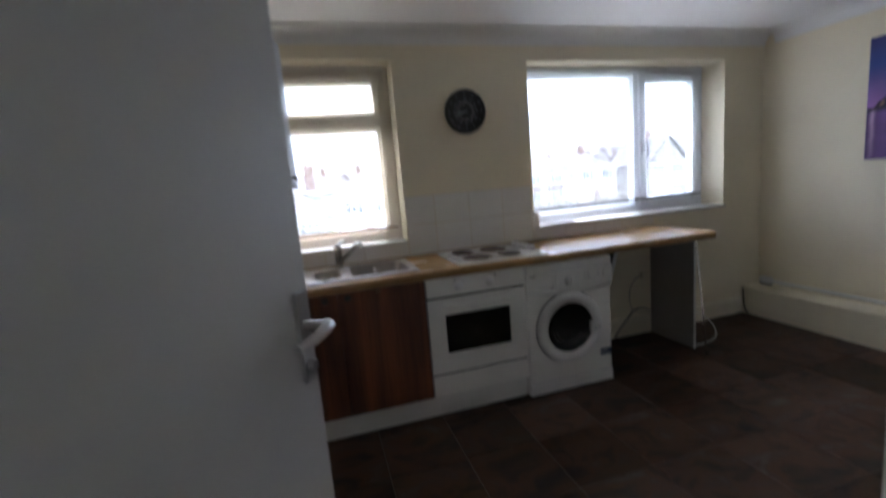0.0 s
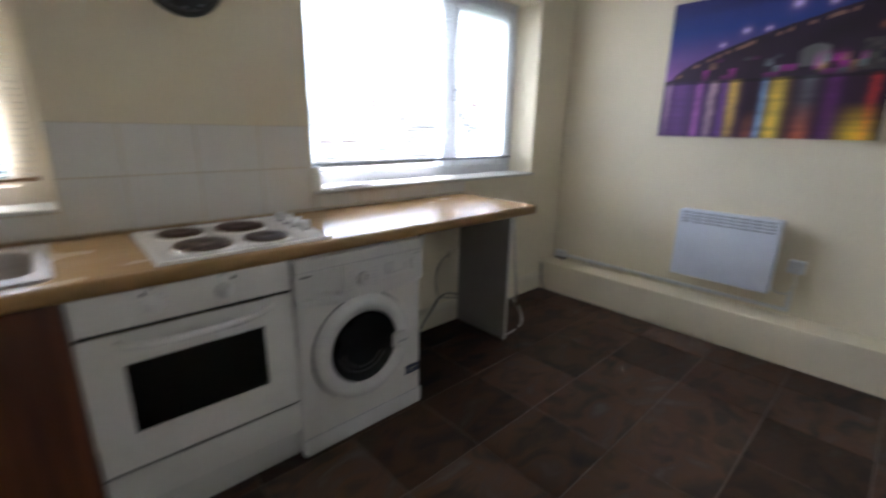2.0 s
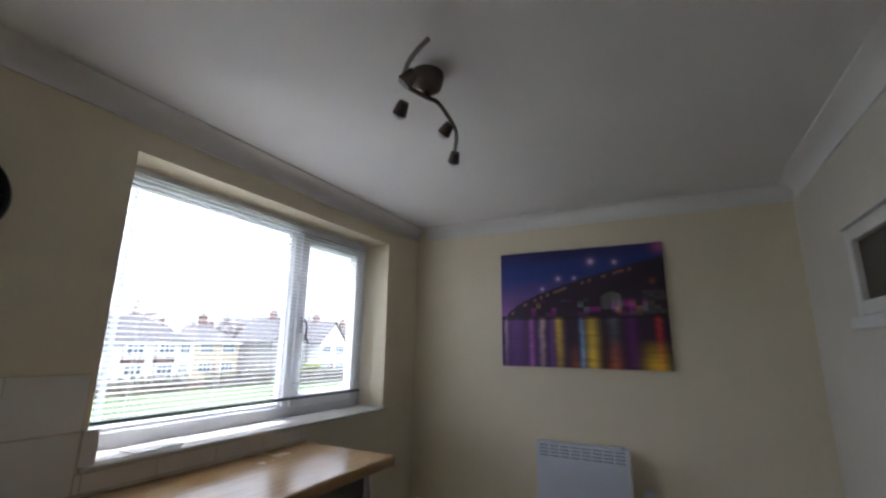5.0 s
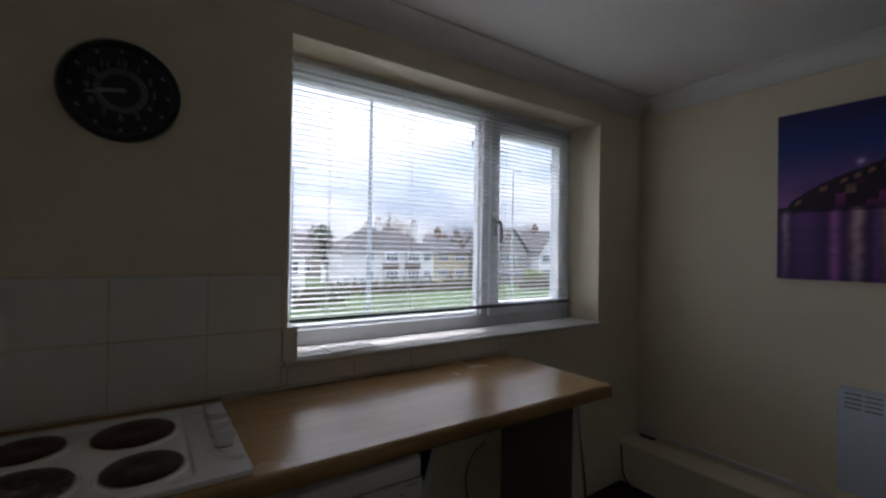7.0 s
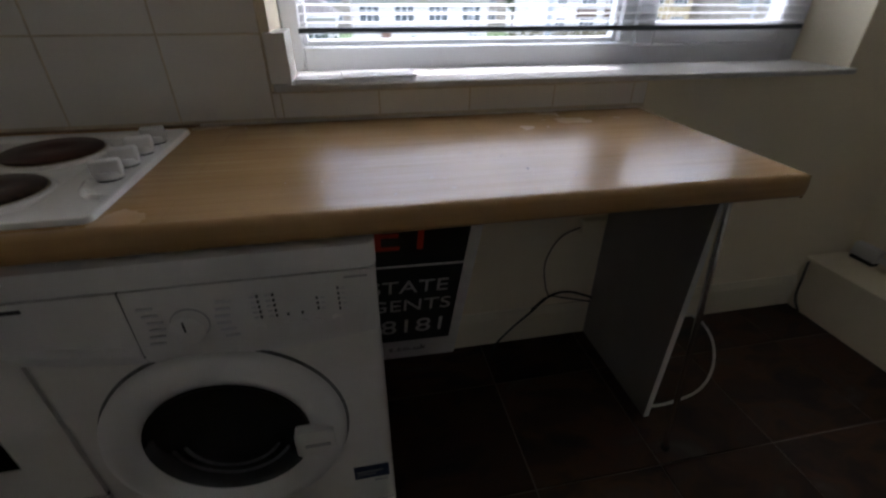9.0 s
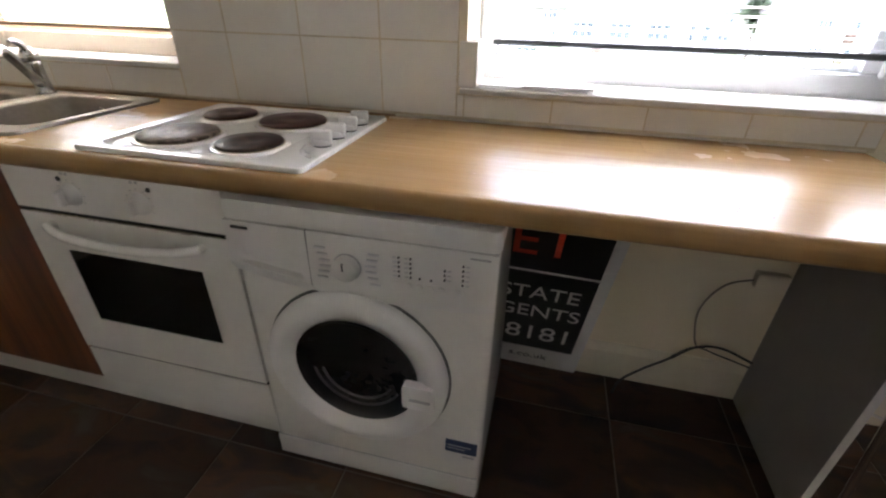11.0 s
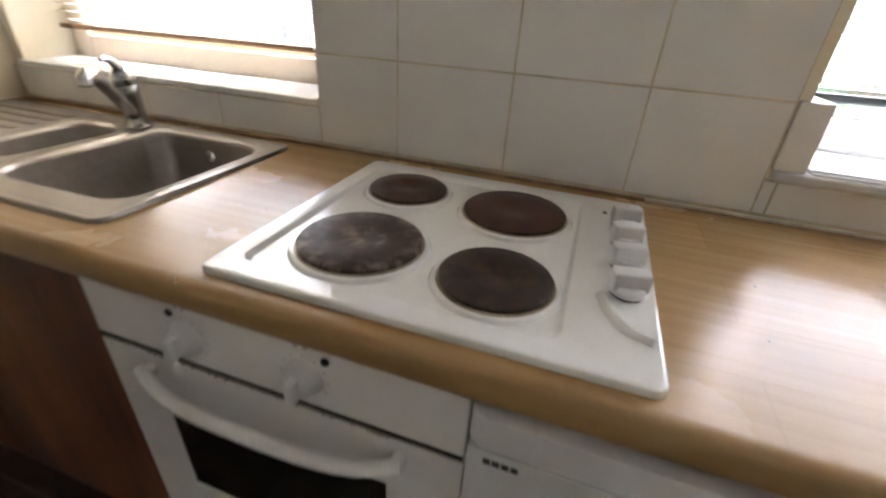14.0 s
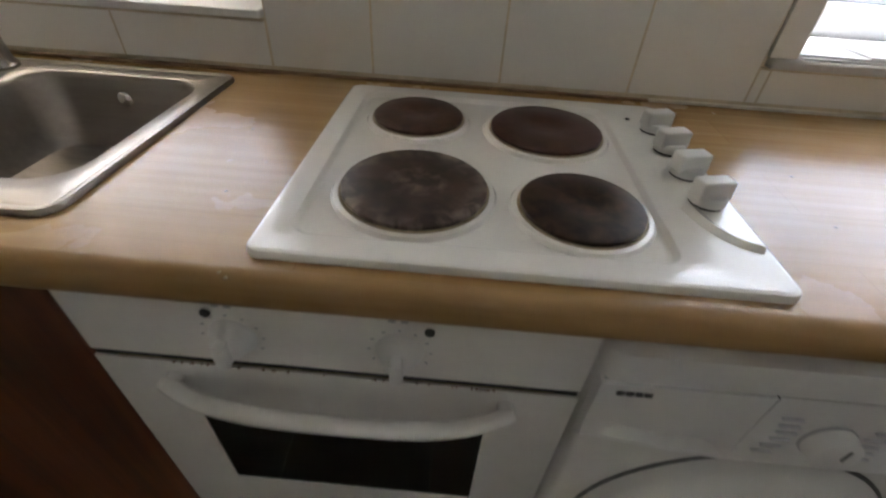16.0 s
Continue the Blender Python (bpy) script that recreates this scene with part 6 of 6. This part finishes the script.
def bare_tree(x, y, height, seed):
    t = thing("bare_tree", (x, y, GROUND), "bare winter tree with fine spreading twigs", "tree", group="bare trees")
    rng = random.Random(seed)
    bm, tw = bmesh.new(), bmesh.new()
    top = Vector((x, y, GROUND + height * 0.45))
    tube(bm, [(x, y, GROUND), (x + 0.1, y, GROUND + height * 0.25), top], 0.28, 8, 0.7)
    for k in range(11):
        a = rng.uniform(0, 6.28)
        p = top + Vector((0, 0, rng.uniform(-0.12, 0.05) * height))
        d = Vector((math.cos(a), math.sin(a), rng.uniform(0.5, 1.8))).normalized()
        q = p + d * height * rng.uniform(0.25, 0.42)
        tube(bm, [p, p.lerp(q, 0.5) + Vector((0, 0, 0.15)), q], 0.12, 6, 0.3)
        for j in range(16):
            s = p.lerp(q, rng.uniform(0.3, 1))
            e = s + (d + Vector((rng.gauss(0, 0.7), rng.gauss(0, 0.7), rng.gauss(0.2, 0.5)))).normalized() * height * rng.uniform(0.08, 0.20)
            tube(tw, [s, e], 0.028, 3, 0.3)
            for i in range(4):
                s2 = s.lerp(e, rng.uniform(0.3, 1))
                e2 = s2 + Vector((rng.gauss(0, 1), rng.gauss(0, 1), rng.gauss(0.4, 0.7))).normalized() * height * 0.07
                tube(tw, [s2, e2], 0.016, 3, 0.3)
    part("trunk", bm, M_BARK, t)
    part("crown", tw, M_TWIG, t, "fine bare twigs")


def leafy_tree(name, x, y, height, width, material, label, seed, group=""):
    t = thing(name, (x, y, GROUND), label, "tree" if height > 3 else "shrub", group=group)
    part("trunk", tube(bmesh.new(), [(x, y, GROUND), (x, y, GROUND + height * 0.6)], 0.05 * height ** 0.7, 7, 0.4), M_BARK, t)
    bm = bmesh.new()
    for k in range(6):
        a = random.uniform(0, 6.28)
        leaf_cloud(bm, (x + math.cos(a) * width * 0.3, y + math.sin(a) * width * 0.3, GROUND + height * (0.35 + 0.11 * k)), (width * 0.5, width * 0.5, height * 0.16), 620, 0.17, seed + k)
    part("crown", bm, material, t)


bare_tree(41, 80, 15.5, 1)
bare_tree(60, 78, 14, 2)
bare_tree(72, 74, 15, 3)
bare_tree(56, 80, 13, 9)
bare_tree(8, 82, 11.5, 4)
bare_tree(36, 72, 13.5, 11)
bare_tree(47, 76, 12, 12)
bare_tree(92, 70, 14, 5)
bare_tree(28, 90, 12, 8)
leafy_tree("evergreen_tree", 24.2, 66, 8.9, 3.2, M_LEAF, "dark evergreen tree behind the roofs", 10)
leafy_tree("shrub", -5.6, 40.5, 2.6, 1.9, M_SHRUB, "small yellow-green garden shrub", 20, "garden shrubs")
leafy_tree("shrub", 51, 48, 2.4, 3.2, M_SHRUB, "small yellow-green garden shrub", 30, "garden shrubs")
for x0, x1, y in ((7, 17, 38.6), (17.5, 26, 46), (26, 33, 48.2), (34, 44, 48.2), (45, 58, 44.4), (-14, -6.5, 41), (-3, 2, 41)):
    bm = bmesh.new()
    for k in range(int((x1 - x0) / 0.9)):
        leaf_cloud(bm, (x0 + 0.9 * k, y, GROUND + 1.05), (0.8, 0.6, 1.15), 170, 0.14, int(x0 * 7) + k)
    solid("hedge", bm, M_HEDGE if x0 > 10 else M_LEAF, "clipped brownish garden hedge", "hedge", group="garden hedges", kind="stuff")
for x0, x1, y in ((9, 44, 49.2), (45, 76, 45.5), (-20, 14, 40)):
    solid("garden_wall", boxes((x0, x1, y, y + 0.3, GROUND, GROUND + 0.8), (x0, x1, y - 0.04, y + 0.34, GROUND + 0.8, GROUND + 0.88)), M_BRICK, "low brick garden wall", "wall", group="garden walls")


def street_lamp(x, y, h, r, a):
    s = thing("street_lamp", (x, y, GROUND), "tall pale grey street lamp column", "street lamp", group="street lamps")
    part("column", tube(bmesh.new(), [(x, y, GROUND), (x, y, GROUND + h)], r, 10, 0.55), M_POST, s, smooth=True)
    ex, ey = x + math.cos(a) * 0.9, y + math.sin(a) * 0.9
    part("arm", tube(bmesh.new(), [(x, y, GROUND + h - 0.02), (ex, ey, GROUND + h + 0.12)], r * 0.5, 8), M_POST, s, smooth=True)
    part("lantern", boxes((ex - 0.25, ex + 0.25, ey - 0.12, ey + 0.12, GROUND + h + 0.06, GROUND + h + 0.18), bevel=0.04), M_POST, s)


street_lamp(8.2, 16.6, 12.0, 0.11, 1.0)
street_lamp(29, 30.5, 12.6, 0.11, 0.2)
street_lamp(10.6, 36.0, 11.5, 0.09, 0.2)


def car(x, y, paint, label):
    c = thing("parked_car", (x, y, GROUND), label, "car", group="parked cars")
    side = [(-2.0, 0.35), (-2.05, 0.75), (-1.75, 0.92), (-1.0, 0.98), (-0.45, 1.42), (0.85, 1.45), (1.55, 1.02), (2.0, 0.92), (2.05, 0.40)]
    part("body", prism(bmesh.new(), [(x + a, GROUND + b) for a, b in side], y - 0.82, y + 0.82, axis="y"), paint, c)
    for s in (-1, 1):
        part("side_window", prism(bmesh.new(), [(x + a, GROUND + b) for a, b in ((-0.85, 1.0), (-0.38, 1.36), (0.80, 1.38), (1.25, 1.04))], y + s * 0.815, y + s * 0.83, axis="y"), M_HOUSEGLASS, c)
    for wx in (-1.25, 1.3):
        for s in (-1, 1):
            wheel = part("wheel", lathe(bmesh.new(), [(0.18, 0.1), (0.31, 0.1), (0.32, 0), (0.31, -0.1), (0.18, -0.1)], Matrix.Translation((x + wx, y + s * 0.78, GROUND + 0.32)) @ Matrix.Rotation(radians(90), 4, "X"), 20), M_TYRE, c)
            part("rim", lathe(bmesh.new(), [(0, 0.09), (0.18, 0.09), (0.18, -0.09), (0, -0.09)], Matrix.Translation((x + wx, y + s * 0.78, GROUND + 0.32)) @ Matrix.Rotation(radians(90), 4, "X"), 16), M_SATIN, wheel)


car(3.8, 23.2, M_CARRED, "small red car parked at the kerb")
car(12.5, 23.2, M_CARGREY, "grey car parked at the kerb")
car(19.0, 23.2, M_CARGREY, "grey car parked at the kerb")
car(33.0, 27.0, M_CARGREY, "grey car parked at the kerb")

# ---- wall tiles ----
tile_field = solid("trim_tile_bed", boxes((LW[1] + 0.004, RW[0] - 0.022, YW - 0.0090, YW, CT, 1.318), (XL, LW[1] + 0.004, YW - 0.0090, YW, CT, LW[2] - 0.002), (RW[0] - 0.022, 2.590, YW - 0.0090, YW, CT, RW[2] - 0.002)), M_GROUT, "beige grout of the tiled splashback", "splashback", kind="structure")
G = 0.0015
xs = [0.740 + 0.2575 * k for k in range(-6, 9)]


def tile(x0, x1, z0, z1):
    x0, x1, z0, z1 = x0 + G, x1 - G, z0 + G, z1 - G
    if x1 - x0 < 0.01 or z1 - z0 < 0.01:
        return
    bm = bmesh.new()
    y0, y1, b = YW - 0.010, YW - 0.005, 0.0015
    back = [bm.verts.new(p) for p in ((x0, y1, z0), (x1, y1, z0), (x1, y1, z1), (x0, y1, z1))]
    mid = [bm.verts.new(p) for p in ((x0, y0 + b, z0), (x1, y0 + b, z0), (x1, y0 + b, z1), (x0, y0 + b, z1))]
    top = [bm.verts.new(p) for p in ((x0 + b, y0, z0 + b), (x1 - b, y0, z0 + b), (x1 - b, y0, z1 - b), (x0 + b, y0, z1 - b))]
    for a, c in ((back, mid), (mid, top)):
        for i in range(4):
            bm.faces.new((a[i], a[(i + 1) % 4], c[(i + 1) % 4], c[i]))
    bm.faces.new(top)
    part("tile", bm, M_TILE, tile_field)


for a, b in zip(xs, xs[1:]):
    lo, hi = max(a, LW[1] + 0.004), min(b, RW[0] - 0.022)
    tile(lo, hi, CT + 0.011, 1.122)
    tile(lo, hi, 1.122, 1.318)
    if a < 0.4:
        tile(max(a, XL), LW[1] + 0.003 if b > 0.4 else b, CT + 0.011, LW[2] - 0.003)
    tile(max(a, RW[0] - 0.022), min(b, 2.590), CT + 0.011, RW[2] - 0.003)

# ---- floor tiles ----
floor = solid("floor", boxes((XL, XR, YD - 0.1, YW, -0.10, -0.0035)), M_FLOORJOINT, "dark joints of the slate-look tile floor", "floor", kind="structure")
P = 0.3935
fx = [0.137 + P * k for k in range(-2, 11)]
fy = [2.266 + P * k for k in range(-6, 3)]
shared = {}
for x0, x1 in zip(fx, fx[1:]):
    for y0, y1 in zip(fy, fy[1:]):
        a0, a1, b0, b1 = max(x0, XL) + 0.0025, min(x1, XR) - 0.0025, max(y0, YD - 0.1) + 0.0025, min(y1, YW) - 0.0025
        if a1 - a0 < 0.02 or b1 - b0 < 0.02:
            continue
        key = (round(a1 - a0, 3), round(b1 - b0, 3))
        if key not in shared:
            bm = bmesh.new()
            w, h, b = key[0] / 2, key[1] / 2, 0.0015
            low = [bm.verts.new((sx * w, sy * h, -0.004)) for sx, sy in ((-1, -1), (1, -1), (1, 1), (-1, 1))]
            mid = [bm.verts.new((sx * w, sy * h, -b)) for sx, sy in ((-1, -1), (1, -1), (1, 1), (-1, 1))]
            top = [bm.verts.new((sx * (w - b), sy * (h - b), 0)) for sx, sy in ((-1, -1), (1, -1), (1, 1), (-1, 1))]
            for p, q in ((low, mid), (mid, top)):
                for i in range(4):
                    bm.faces.new((p[i], p[(i + 1) % 4], q[(i + 1) % 4], q[i]))
            bm.faces.new(top)
            shared[key] = mesh_of("tile", bm, M_SLATE)
        t = new("tile", shared[key])
        t.parent = floor
        t.location = ((a0 + a1) / 2, (b0 + b1) / 2, 0)
